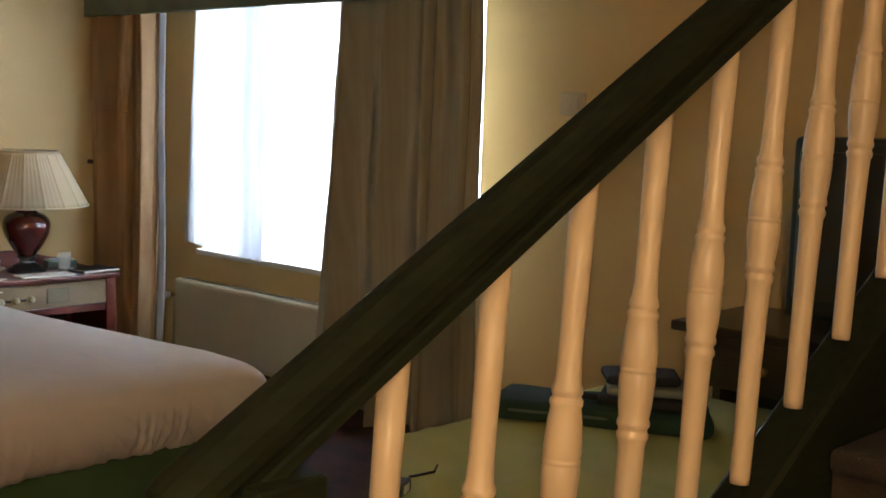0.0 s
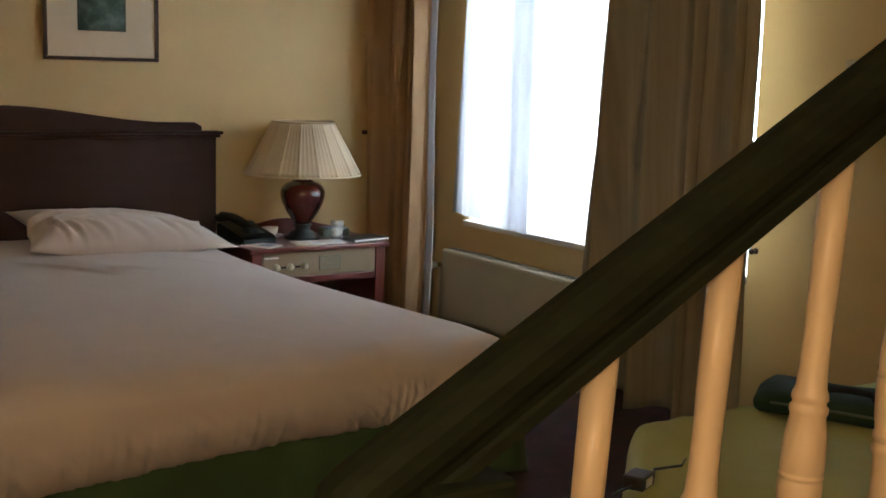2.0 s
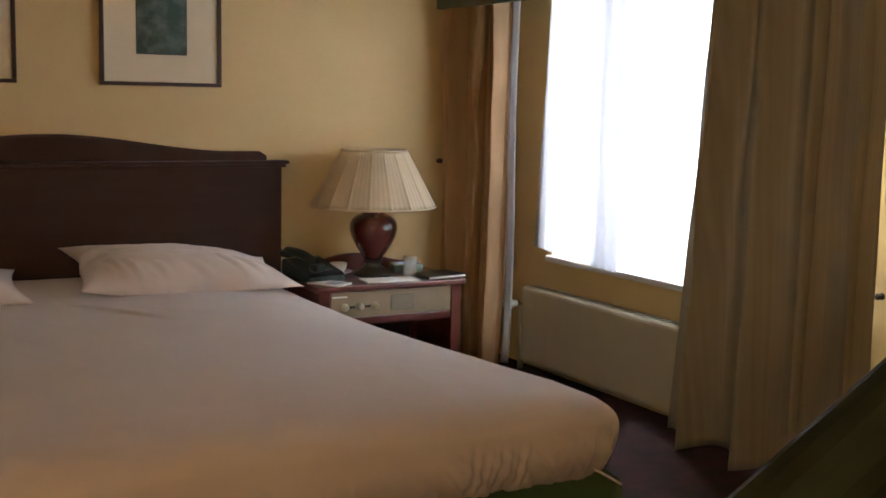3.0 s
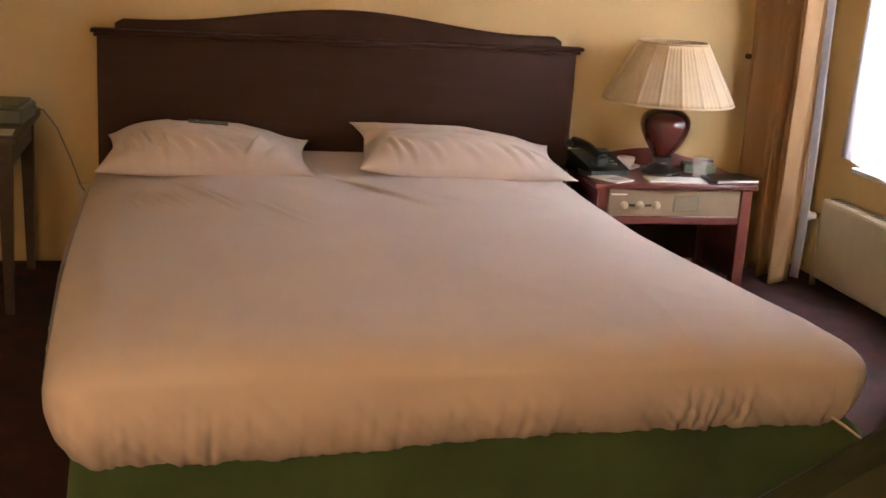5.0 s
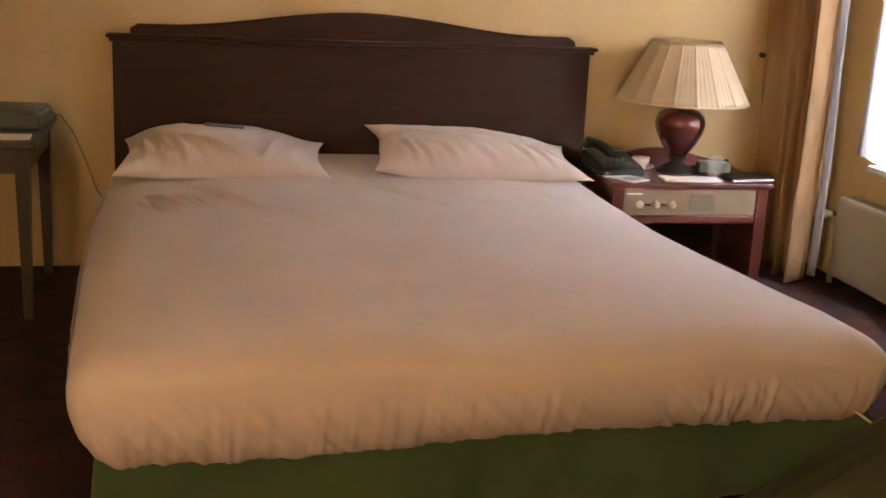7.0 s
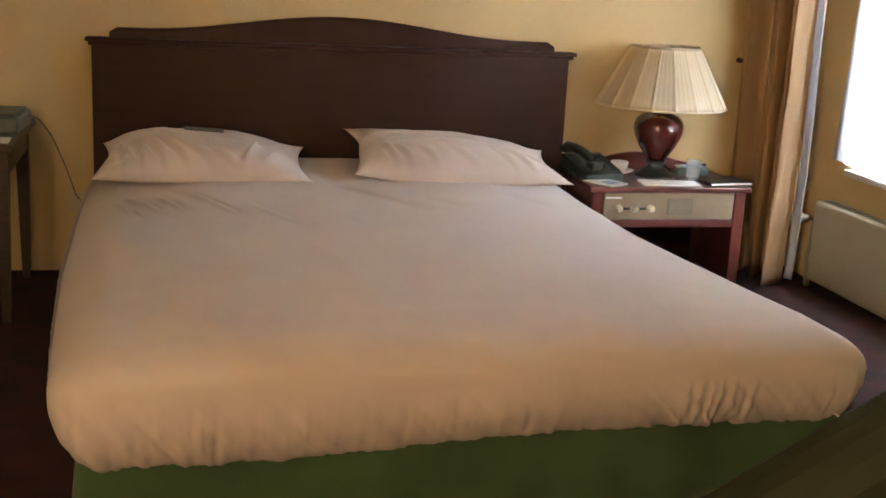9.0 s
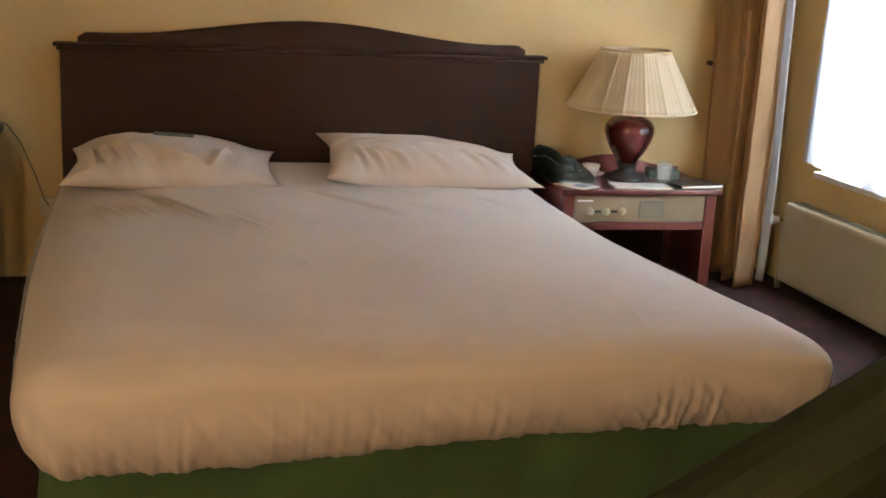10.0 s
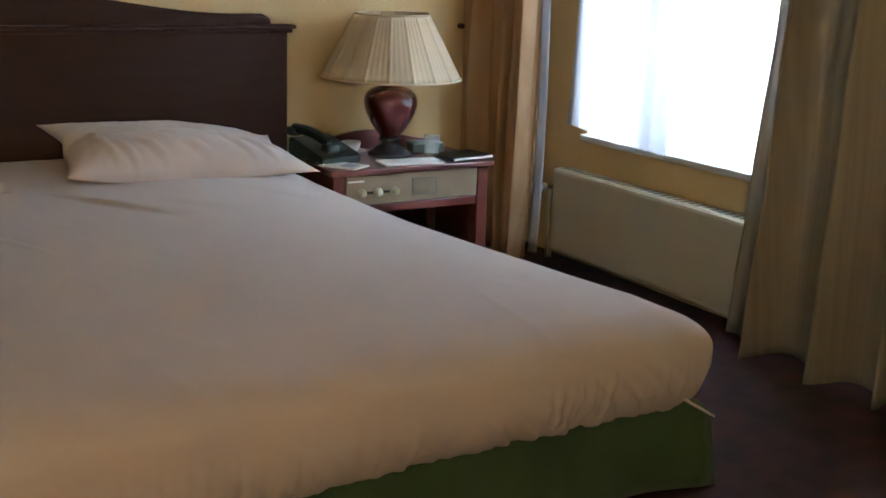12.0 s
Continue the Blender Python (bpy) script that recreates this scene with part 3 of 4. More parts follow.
def build_lamp():
    lamp = holder("table_lamp", pose(1.374, -0.235, 0.469), "table lamp with an ox-blood ceramic base and pleated cream shade, unlit", "lamp")
    part("foot", lathe([(0.0, 0), (0.088, 0), (0.09, 0.006), (0.082, 0.014), (0.066, 0.018), (0.058, 0.032), (0.040, 0.040), (0.034, 0.056), (0.044, 0.064), (0.044, 0.072), (0.0, 0.074)], 40), M_BLACK, lamp, "dark turned lamp foot", smooth=True)
    part("vase", lathe([(0.040, 0.0745), (0.044, 0.085), (0.060, 0.105), (0.083, 0.140), (0.100, 0.175), (0.108, 0.208), (0.107, 0.232), (0.098, 0.252), (0.080, 0.268), (0.058, 0.277), (0.046, 0.282), (0.046, 0.292), (0.0, 0.294)], 48), M_CERAMIC, lamp, "glossy ox-blood ceramic vase", smooth=True)
    part("stem", lathe([(0.012, 0.2945), (0.012, 0.34), (0.020, 0.345), (0.020, 0.40), (0.0, 0.40)], 16), M_BRASS, lamp, smooth=True)
    part("bulb", lathe([(0.012, 0.401), (0.014, 0.42), (0.028, 0.45), (0.030, 0.47), (0.022, 0.49), (0.0, 0.497)], 20), M_SHADE_IN, lamp, smooth=True)

    def cone(u, v):
        # flat cloth panels between seams, with fine pleats
        a = 2 * math.pi * u
        k = 18
        w = (a % (2 * math.pi / k)) - math.pi / k
        r = 0.279 + (0.146 - 0.279) * v
        r *= math.cos(math.pi / k) / math.cos(w)
        r += 0.0030 * math.exp(-((math.pi / k - abs(w)) / 0.02) ** 2) + 0.0007 * math.cos(144 * u * math.pi)
        return Vector((r * math.cos(a), r * math.sin(a), 0.315 + 0.248 * v))
    sh = part("shade", grid(360, 12, cone, close_u=True), M_SHADE, lamp, "pleated cream fabric shade", smooth=True)
    sh.modifiers.new("thick", "SOLIDIFY").thickness = 0.003
    for z, r in ((0.5635, 0.1465), (0.3145, 0.2795)):
        ring = [(r + 0.004 * math.cos(t * math.pi / 4), z + 0.004 * math.sin(t * math.pi / 4)) for t in range(8)]
        bm = bmesh.new()
        vs = [[bm.verts.new((a * math.cos(2 * math.pi * i / 64), a * math.sin(2 * math.pi * i / 64), b)) for a, b in ring] for i in range(64)]
        for i in range(64):
            for k in range(8):
                bm.faces.new((vs[i][k], vs[(i + 1) % 64][k], vs[(i + 1) % 64][(k + 1) % 8], vs[i][(k + 1) % 8]))
        part("trim_ring", bm, M_SHADE, sh, smooth=True)
    for k in range(3):
        a = 2 * math.pi * k / 3 + 0.3
        part("shade_spoke", tube([(0.020 * math.cos(a), 0.020 * math.sin(a), 0.40), (0.142 * math.cos(a), 0.142 * math.sin(a), 0.556)], 0.002, 6), M_BRASS, sh)
    return lamp


def build_telephone(at, label, mat=M_BLACK):
    ph = holder("telephone", at, label, "telephone")
    ph.scale = (1.08, 1.08, 1.08)
    outline = [(-0.10, 0.0), (0.10, 0.0), (0.10, 0.072), (0.085, 0.080), (-0.085, 0.034), (-0.10, 0.024)]
    body = part("body", sweep([(b, c) for b, c in outline], [(Vector((x, 0, 0)), Vector((0, 1, 0)), Vector((0, 0, 1))) for x in (-0.085, 0.085)]), mat, ph)
    for r in range(4):
        for c in range(3):
            y, x = -0.055 + r * 0.026, 0.0 + c * 0.022
            z = 0.034 + (y + 0.085) * 0.272
            part("key", box(x - 0.008, x + 0.008, y - 0.009, y + 0.009, z - 0.002, z + 0.004, 0.002), M_GREYGREEN, body)
    part("display", box(-0.005, 0.075, 0.050, 0.078, 0.0718, 0.0805, 0.002), M_GREYGREEN, body)
    hs = [(-0.055, y, 0.074 + 0.012 * math.cos(math.pi * (y + 0.01) / 0.19) + (y + 0.1) * 0.18) for y in [-0.105 + 0.21 * i / 12 for i in range(13)]]
    bm = tube(hs, 0.019, 10)
    for end in (hs[0], hs[-1]):
        box(end[0] - 0.026, end[0] + 0.026, end[1] - 0.026, end[1] + 0.026, end[2] - 0.026, end[2] + 0.006, 0.010, bm=bm)
    part("handset", bm, mat, ph, smooth=False)
    cord = [(-0.075 - 0.03 * math.sin(i * 0.10) + 0.006 * math.cos(i * 1.6), -0.105 + i * 0.0034, 0.012 + 0.006 * math.sin(i * 1.6)) for i in range(60)]
    part("cord", tube(cord, 0.0025, 5), mat, ph, smooth=True)
    return ph


build_nightstand()
build_lamp()
build_telephone(pose(1.075, -0.25, 0.470, 0, 0, 12), "dark green desk telephone with handset and keypad on the nightstand", M_TV)

mag = thing("magazine", box(-0.055, 0.055, -0.08, 0.08, 0, 0.006, 0.002), M_PAPER, "small white leaflet with a dark printed patch", "leaflet", at=pose(1.085, -0.405, 0.470, 0, 0, 32))
part("printed_patch", box(-0.035, 0.03, -0.055, 0.0, 0.0062, 0.0072), M_BLUEPAPER, mag)
folder = thing("writing_pad", box(-0.125, 0.125, -0.055, 0.055, 0, 0.008, 0.002), M_PAPER, "white writing pad on the nightstand", "notepad", at=pose(1.365, -0.425, 0.470, 0, 0, -6))
part("pad_board", box(-0.128, 0.128, -0.058, 0.058, -0.0005, 0.0025), M_PANEL, folder)
book = thing("black_folder", box(-0.105, 0.105, -0.075, 0.075, 0, 0.014, 0.003), M_BLACK, "closed black guest folder with white pages", "folder", at=pose(1.625, -0.385, 0.470, 0, 0, 8))
part("pages", box(-0.100, 0.100, -0.0765, -0.0755, 0.003, 0.011), M_PAPER, book)
box2 = thing("tissue_box", box(-0.07, 0.07, -0.045, 0.045, 0, 0.04, 0.006), M_GREYGREEN, "low dark box behind the lamp", "box", at=pose(1.56, -0.205, 0.470, 0, 0, -12))
part("paper_flap", box(-0.045, 0.045, -0.025, 0.025, 0.0405, 0.043), M_BLUEPAPER, box2)
thing("saucer", lathe([(0.0, 0.0), (0.035, 0.0), (0.062, 0.012), (0.064, 0.015), (0.058, 0.014), (0.032, 0.005), (0.0, 0.005)], 36), M_PAPER, "small white china saucer behind the lamp", "saucer", smooth=True, at=pose(1.24, -0.155, 0.470))
thing("white_cup", lathe([(0.0, 0.0), (0.024, 0.0), (0.036, 0.022), (0.040, 0.045), (0.0375, 0.045), (0.033, 0.022), (0.022, 0.004), (0.0, 0.004)], 32), M_PAPER, "white china cup standing on its saucer", "cup", smooth=True, at=pose(1.24, -0.155, 0.4755))
thing("drinking_glass", lathe([(0.0, 0.0), (0.026, 0.0), (0.027, 0.004), (0.034, 0.095), (0.0325, 0.095), (0.0255, 0.010), (0.0, 0.009)], 36), M_TUMBLER, "empty clear drinking glass on the nightstand", "glass", smooth=True, at=pose(1.495, -0.365, 0.470))


# ---- pictures over the bed ----
def build_picture(x0, x1, label):
    w, h = x1 - x0, 0.62
    pic = holder("framed_picture", pose((x0 + x1) / 2, -0.003, 1.295), label, "picture", "pictures over the bed")
    for x, y, z, xx, zz in ((-w / 2, 0, 0, w / 2, 0.016), (-w / 2, 0, h - 0.016, w / 2, h), (-w / 2, 0, 0.0165, -w / 2 + 0.016, h - 0.0165), (w / 2 - 0.016, 0, 0.0165, w / 2, h - 0.0165)):
        part("frame_bar", box(x, xx, -0.024, 0.0, z, zz, 0.003), M_FRAME, pic)
    mount = part("mount", box(-w / 2 + 0.0165, w / 2 - 0.0165, -0.012, -0.002, 0.0165, h - 0.0165), M_MAT, pic, "cream card mount")
    part("print", box(-0.105, 0.105, -0.0135, -0.0122, 0.135, 0.40), M_PRINT, pic, "dark green botanical print")
    part("print_border", box(-0.109, 0.109, -0.0131, -0.0121, 0.131, 0.404), M_FRAME, mount)
    return pic


build_picture(0.22, 0.738, "cream-mounted print in a thin dark frame, nearer the window")
build_picture(-0.627, -0.109, "cream-mounted print in a thin dark frame above the pillows")


# ---- window dressing and radiator ----
def curtain(name, y0, y1, x, z0, z1, folds, amp, mat, label, lean=0.0, far_lean=0.0, seed=0.0, gather=0.0, wrap=0.0):
    """A hanging cloth along y: tight pleats at the track that open into fewer broad folds at the hem."""
    n = max(140, folds * 26)

    def f(u, v):
        z = z0 + (z1 - z0) * v
        ph = u + 0.030 * math.sin(7 * u + seed) + 0.014 * math.sin(17 * u + 2 * seed)
        broad = math.sin(2 * math.pi * folds * ph + 0.25 * v)
        broad = math.copysign(abs(broad) ** 0.8, broad)
        tight = math.sin(2 * math.pi * folds * 2 * ph + seed)
        wave = broad * (1.0 - 0.30 * v) + tight * (0.16 + 0.46 * v)
        y = y0 + (y1 - y0) * u + (1 - v) * (lean * (1 - u) + far_lean * u) + gather * math.sin(math.pi * v) * (0.5 - u)
        return Vector((x - wrap * (1 - u) ** 2 + amp * wave * (0.75 + 0.25 * math.sin(5 * u + seed)) + 0.012 * wrinkle((u * 4, v * 3, seed), 1.5),
                       y + 0.55 * amp * math.cos(2 * math.pi * folds * ph), z + 0.012 * broad * (1 - v) ** 4))
    ob = thing(name, grid(n, 48, f), mat, label, "curtain", smooth=True)
    ob.modifiers.new("thick", "SOLIDIFY").thickness = 0.006
    return ob


curtain("curtain", -1.735, -2.535, 1.94, 0.018, 1.80, 4, 0.066, M_CURTAIN, "drawn beige striped curtain hanging to the carpet by the radiator", lean=0.14, far_lean=-0.03, seed=0.6)
cl = curtain("curtain", -0.03, -0.47, 1.93, 0.012, 1.80, 3, 0.066, M_CURTAIN_L, "gold curtain gathered in the corner beside the nightstand", far_lean=0.05, seed=2.1, gather=0.05, wrap=0.11)
# pale lining showing along the inner edge of the gathered curtain


def lining(u, v):
    return Vector((1.955 + 0.020 * u + 0.006 * math.sin(7 * v), -0.415 - 0.030 * v - (0.036 - 0.010 * v) * u - 0.010 * math.sin(3 * v + 0.4), 0.05 + 1.74 * v))


ln = part("lining", grid(4, 24, lining), M_LINING, cl, "white lining along the curtain's edge", smooth=True)
ln.modifiers.new("thick", "SOLIDIFY").thickness = 0.004
# the fold pulled back near the top of the gathered curtain


def fold(u, v):
    a = math.pi * (u - 0.5)
    w = 0.006 + 0.048 * math.sin(math.pi * v) ** 1.5
    return Vector((1.885 - 0.035 * math.cos(a) - 0.02 * math.sin(math.pi * v), -0.33 - w * math.sin(a) + 0.05 * (1 - v), 1.22 + 0.50 * v))


fb = part("pulled_fold", grid(10, 16, fold), M_CURTAIN_L, cl, smooth=True)
fb.modifiers.new("thick", "SOLIDIFY").thickness = 0.005


def sheer(u, v):
    y = -0.445 - 0.62 * u - 0.07 * v * (1 - u)
    z = 0.590 - 0.022 * u - 0.012 * (u > 0.38) + 1.28 * v
    wave = math.sin(2 * math.pi * 4 * (u ** 1.3 + 0.03 * math.sin(7 * u)) + 0.8 * v) + 0.18 * math.sin(2 * math.pi * 11 * u + 2 * v)
    return Vector((2.105 + (0.007 + 0.012 * math.exp(-(u / 0.10) ** 2)) * wave, y, z))


# Second net, added so the dark window frame is lost in bright white.
def fine_net(u, v):
    wave = math.sin(2 * math.pi * 7 * u + 0.5 * math.sin(9 * u)) + 0.2 * math.sin(2 * math.pi * 19 * u + v)
    return Vector((2.135 + 0.010 * wave, -0.90 - 1.40 * u, 0.572 + 0.004 * math.sin(11 * u) + 1.36 * v))


thing("added_net", grid(240, 8, fine_net), M_NET, "fine white net hanging to the sill, added to hide the frame in brightness", "net curtain", smooth=True)
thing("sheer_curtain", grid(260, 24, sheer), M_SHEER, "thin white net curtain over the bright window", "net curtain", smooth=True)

pel = holder("pelmet", pose(1.80, -1.40, 1.685), "green-grey fabric pelmet over the window", "pelmet")
part("front_board", box(0.0, 0.03, -1.50, 1.39, 0.0, 0.24, 0.006), M_PELMET, pel)
part("top_board", box(0.031, 0.355, -1.50, 1.39, 0.215, 0.24), M_PELMET, pel)
for y in (-1.50, 1.37):
    part("end_board", box(0.031, 0.355, y, y + 0.02, 0.0, 0.214), M_PELMET, pel)
part("curtain_track", box(0.10, 0.13, -1.36, 1.34, 0.19, 0.214), M_FRAMEPAINT, pel)


def build_radiator():
    r = holder("radiator", pose(2.05, -0.447, 0), "cream enamelled panel radiator under the window", "radiator")
    L = 1.36
    bm = bmesh.new()
    rows = []
    zs = [(0.052, 0.008), (0.060, 0.002), (0.075, 0.0), (0.39, 0.0), (0.402, 0.003), (0.408, 0.010)]
    n = 90
    for i in range(n + 1):
        y = -L * i / n
        groove = 0.0003 * math.sin(2 * math.pi * i / 6)
        rows.append([bm.verts.new((x + (groove if 0.08 > x > -1 and 0.07 < z < 0.395 else 0), y, z)) for z, x in zs])
    for a, b in zip(rows, rows[1:]):
        for k in range(len(zs) - 1):
            bm.faces.new((a[k], b[k], b[k + 1], a[k + 1]))
    box(0.012, 0.022, -L + 0.002, -0.002, 0.056, 0.404, bm=bm)
    part("front_panel", bm, M_RADIATOR, r)
    part("back_panel", box(0.070, 0.082, -L, 0.0, 0.055, 0.405, 0.003), M_RADIATOR, r)
    part("side_cover", box(0.004, 0.080, -0.0035, 0.0, 0.060, 0.404), M_RADIATOR, r)
    part("side_cover", box(0.004, 0.080, -L, -L + 0.0035, 0.060, 0.404), M_RADIATOR, r)
    grill = part("top_grille", box(0.012, 0.080, -L + 0.004, -0.004, 0.4045, 0.409), M_RADIATOR, r, "slotted top grille")
    for i in range(34):
        y = -0.03 - i * 0.0385
        part("slot", box(0.022, 0.070, y - 0.012, y + 0.012, 0.4092, 0.4102), M_GRILLE, grill)
    for y in (-0.18, -1.18):
        part("wall_bracket", box(0.083, 0.105, y - 0.02, y + 0.02, 0.10, 0.38), M_RADIATOR, r)
    v = part("valve", lathe([(0.016, 0.0), (0.016, 0.02), (0.022, 0.024), (0.024, 0.060), (0.020, 0.070), (0.0, 0.071)], 24), M_SHADE_IN, r, "white thermostatic valve head", smooth=True, at=pose(0.010, 0.070, 0.315, 0, -90, 0))
    part("valve_body", tube([(0.012, 0.070, 0.315), (0.035, 0.070, 0.315), (0.035, 0.060, 0.315), (0.035, 0.0, 0.335)], 0.011, 10), M_BRASS, r, smooth=True)
    part("pipe", tube([(0.035, 0.070, 0.304), (0.035, 0.070, 0.0)], 0.008, 10), M_RADIATOR, r, smooth=True)
    part("pipe", tube([(0.045, 0.0, 0.085), (0.045, 0.055, 0.085), (0.045, 0.062, 0.075), (0.045, 0.062, 0.0)], 0.008, 10), M_RADIATOR, r, smooth=True)
    return r


build_radiator()

sw = thing("wall_switch", box(-0.014, 0.0, -0.055, 0.055, -0.042, 0.042, 0.005), M_SWITCH, "ivory thermostat plate on the wall beside the window", "switch", at=pose(XW, -2.80, 1.315))
part("rocker", box(-0.019, -0.0142, -0.030, -0.004, -0.022, 0.022, 0.002), M_SWITCH, sw)
part("dial", lathe([(0.014, 0), (0.013, 0.006), (0.0, 0.007)], 20), M_SWITCH, sw, at=pose(-0.0142, 0.028, 0, 0, -90, 0))


def tie_back(at, label):
    profile = [(0.0, 0.0), (0.012, 0.0), (0.012, 0.003), (0.005, 0.005), (0.005, 0.014), (0.010, 0.018), (0.012, 0.023), (0.008, 0.028), (0.0, 0.029)]
    return thing("curtain_hook", lathe(profile, 20), M_FRAME, label, "hook", "curtain hooks", smooth=True, at=at)


tie_back(pose(1.835, 0.0, 0.968, 90, 0, 0), "small dark curtain hook on the wall beside the lamp")
tie_back(pose(XW, -2.395, 0.66, 0, -90, 0), "small dark curtain hook beside the window")


# ---- stairs and balustrade ----
SLOPE, SY = 0.562, -4.500
ANG = math.atan(SLOPE)


def rail_top(x):
    return 1.308 + x * 0.562


stairs = holder("staircase", pose(0, 0, 0), "carpeted stair rising beside the bedroom behind a balustrade", "stairs", kind="structure")
RISE, GO, X0 = 0.178, 0.302, -0.25
for i in range(7):
    x = X0 + i * GO
    part("tread", box(x - 0.02, x + GO, -5.62, SY - 0.042, (i + 1) * RISE - 0.045, (i + 1) * RISE, 0.014, 3), M_STAIRCARPET, stairs, "tread wrapped in brown carpet")
    part("riser", box(x, x + GO - 0.001, -5.60, SY - 0.044, 0.0 if i == 0 else i * RISE + 0.001, (i + 1) * RISE - 0.0455), M_STAIRCARPET, stairs)
part("landing", box(X0 + 7 * GO + 0.001, XW - 0.002, -5.62, SY - 0.042, 7 * RISE - 0.09, 7 * RISE), M_STAIRCARPET, stairs)
part("landing_wall", box(X0 + 7 * GO + 0.002, XW - 0.003, -5.60, SY - 0.046, 0.0, 7 * RISE - 0.091), M_DARKDESK, stairs)
# closed string under the balusters
cap_z = lambda x: 0.434 + x * 0.582
bm = bmesh.new()
pts = [(-0.60, 0.0), (-0.60, cap_z(-0.60) - 0.03), (1.86, cap_z(1.86) - 0.03), (1.86, cap_z(1.86) - 0.42), (0.10, 0.0)]
for y in (SY - 0.040, SY + 0.030):
    bm.faces.new([bm.verts.new((x, y, z)) for x, z in pts])
a, b = bm.verts[:5], bm.verts[5:]
for i in range(5):
    bm.faces.new((a[i], a[(i + 1) % 5], b[(i + 1) % 5], b[i]))
part("string_board", bm, M_RAIL, stairs, "dark wooden string board")

bal = holder("balustrade", pose(0, 0, 0), "dark wooden handrail on turned cream balusters", "balustrade")
run, up = Vector((math.cos(ANG), 0, math.sin(ANG))), Vector((-math.sin(ANG), 0, math.cos(ANG)))
across = Vector((0, 1, 0))
half = [(0.0, 0.046), (0.014, 0.0445), (0.025, 0.039), (0.032, 0.029), (0.034, 0.016), (0.031, 0.004), (0.026, -0.004), (0.024, -0.012), (0.027, -0.016), (0.028, -0.027), (0.0, -0.027)]
half = [(0.92 * p, 1.08 * q) for p, q in half]
outline = half + [(-p, q) for p, q in half[-2:0:-1]]
ends = []
for x in [-0.705, -0.698, -0.68] + [-0.6 + 0.1 * i for i in range(23)]:
    s = 0.80 if x == -0.705 else 0.94 if x == -0.698 else 1.0
    o = Vector((x, SY, rail_top(x))) - up * 0.0497
    ends.append((o, across * s, up * s))
rail = part("handrail", sweep(outline, ends), M_RAIL, bal, "dark moulded wooden handrail", smooth=False)
cap = sweep([(-0.046, -0.014), (0.046, -0.014), (0.046, 0.008), (0.038, 0.015), (-0.038, 0.015), (-0.046, 0.008)],
            [(Vector((x, SY - 0.004, cap_z(x) - 0.014)), across, up) for x in (-0.60, 1.86)])
part("string_cap", cap, M_RAIL, bal, "dark capping under the balusters")
newel = box(-0.612, -0.518, SY - 0.046, SY + 0.046, 0.0, rail_top(-0.612) - 0.060, 0.006)
part("newel_post", newel, M_RAIL, bal, "square dark newel post")


def baluster_profile(top, bottom):
    """Turned outline about the middle ring, from the foot to the rail."""
    p = [(0.0, bottom), (0.0155, bottom), (0.0165, bottom + 0.01), (0.0175, -0.20), (0.0190, -0.115), (0.0200, -0.092)]
    p += [(0.0225, -0.088), (0.0230, -0.082), (0.0205, -0.078), (0.0205, -0.075), (0.0235, -0.071), (0.0235, -0.066), (0.0215, -0.062)]
    p += [(0.0240, -0.045), (0.0258, -0.022), (0.0262, -0.008), (0.0250, -0.005), (0.0250, -0.002), (0.0266, 0.0), (0.0250, 0.002), (0.0250, 0.005), (0.0262, 0.009)]
    p += [(0.0255, 0.025), (0.0235, 0.048), (0.0205, 0.064), (0.0225, 0.068), (0.0225, 0.073), (0.0195, 0.076), (0.0195, 0.079), (0.0215, 0.082), (0.0210, 0.087), (0.0180, 0.093)]
    p += [(0.0165, 0.115), (0.0160, 0.15), (0.0172, 0.22), (0.0180, top), (0.0, top)]
    return p


for k in range(11):
    x = 0.268 + 0.170 * (k - 4)
    mid = 1.018 + 0.099 * (k - 4)
    top = rail_top(x + 0.02) - 0.090 - mid
    me = lathe([(1.00 * a, 1.12 * b) for a, b in baluster_profile(top / 1.12, (cap_z(x) - mid - 0.003) / 1.12)], 24)
    part("baluster", me, M_BALUSTER, bal, "turned cream-painted baluster", smooth=True, at=pose(x, SY, mid, 0, 4.0, 0))


# ---- second bed with luggage, desk and television beyond the stairs ----
def soft_bed(p):
    q = Vector((p.x + 1.14, p.y - 3.79, p.z + 0.225))
    q.z += 0.010 * wrinkle((q.x, q.y, 0), 3.0) * (p.z > 0) + 0.006 * wrinkle((q.x * 2, q.y, 0.4), 6.0) * (p.z > 0)
    # the corner beside the balustrade is drawn in
    q.x += ((0.76 - p.x) / 1.52) ** 2 * 0.95 * max(0.0, p.y - 0.10)
    if p.z < 0.1:
        q.x += 0.010 * math.sin(q.y * 26) * (0.1 - p.z) * 3 * (1 if p.x < -0.6 else 0)
        q.y += 0.010 * math.sin(q.x * 26) * (0.1 - p.z) * 3 * (1 if p.y > 0.5 else 0)
    return q


sb = holder("single_bed", pose(0, 0, 0), "single bed under a yellow-green bedspread hanging to the floor", "bed")
part("bedspread", rounded(0.76, 0.55, 0.215, 0.09, 90, 80, 20, soft_bed), M_LIME, sb, "creased yellow-green bedspread", smooth=True)
part("bed_base", box(0.86, 1.64, -4.28, -3.31, 0.02, 0.20, 0.01), M_DARKDESK, sb)


def lump(hx, hy, hz, r, seed, amt):
    def w(p):
        k = 1 + amt * wrinkle((p.x * 6 + seed, p.y * 6, p.z * 6), 1.0)
        return Vector((p.x * k, p.y * k, p.z * k + hz))
    return rounded(hx, hy, hz, r, 28, 20, 10, w)


bag = holder("travel_bag", pose(1.346, -3.56, 0.441, 0, 0, -62.6), "dark green soft travel bag lying on the bedspread", "bag")
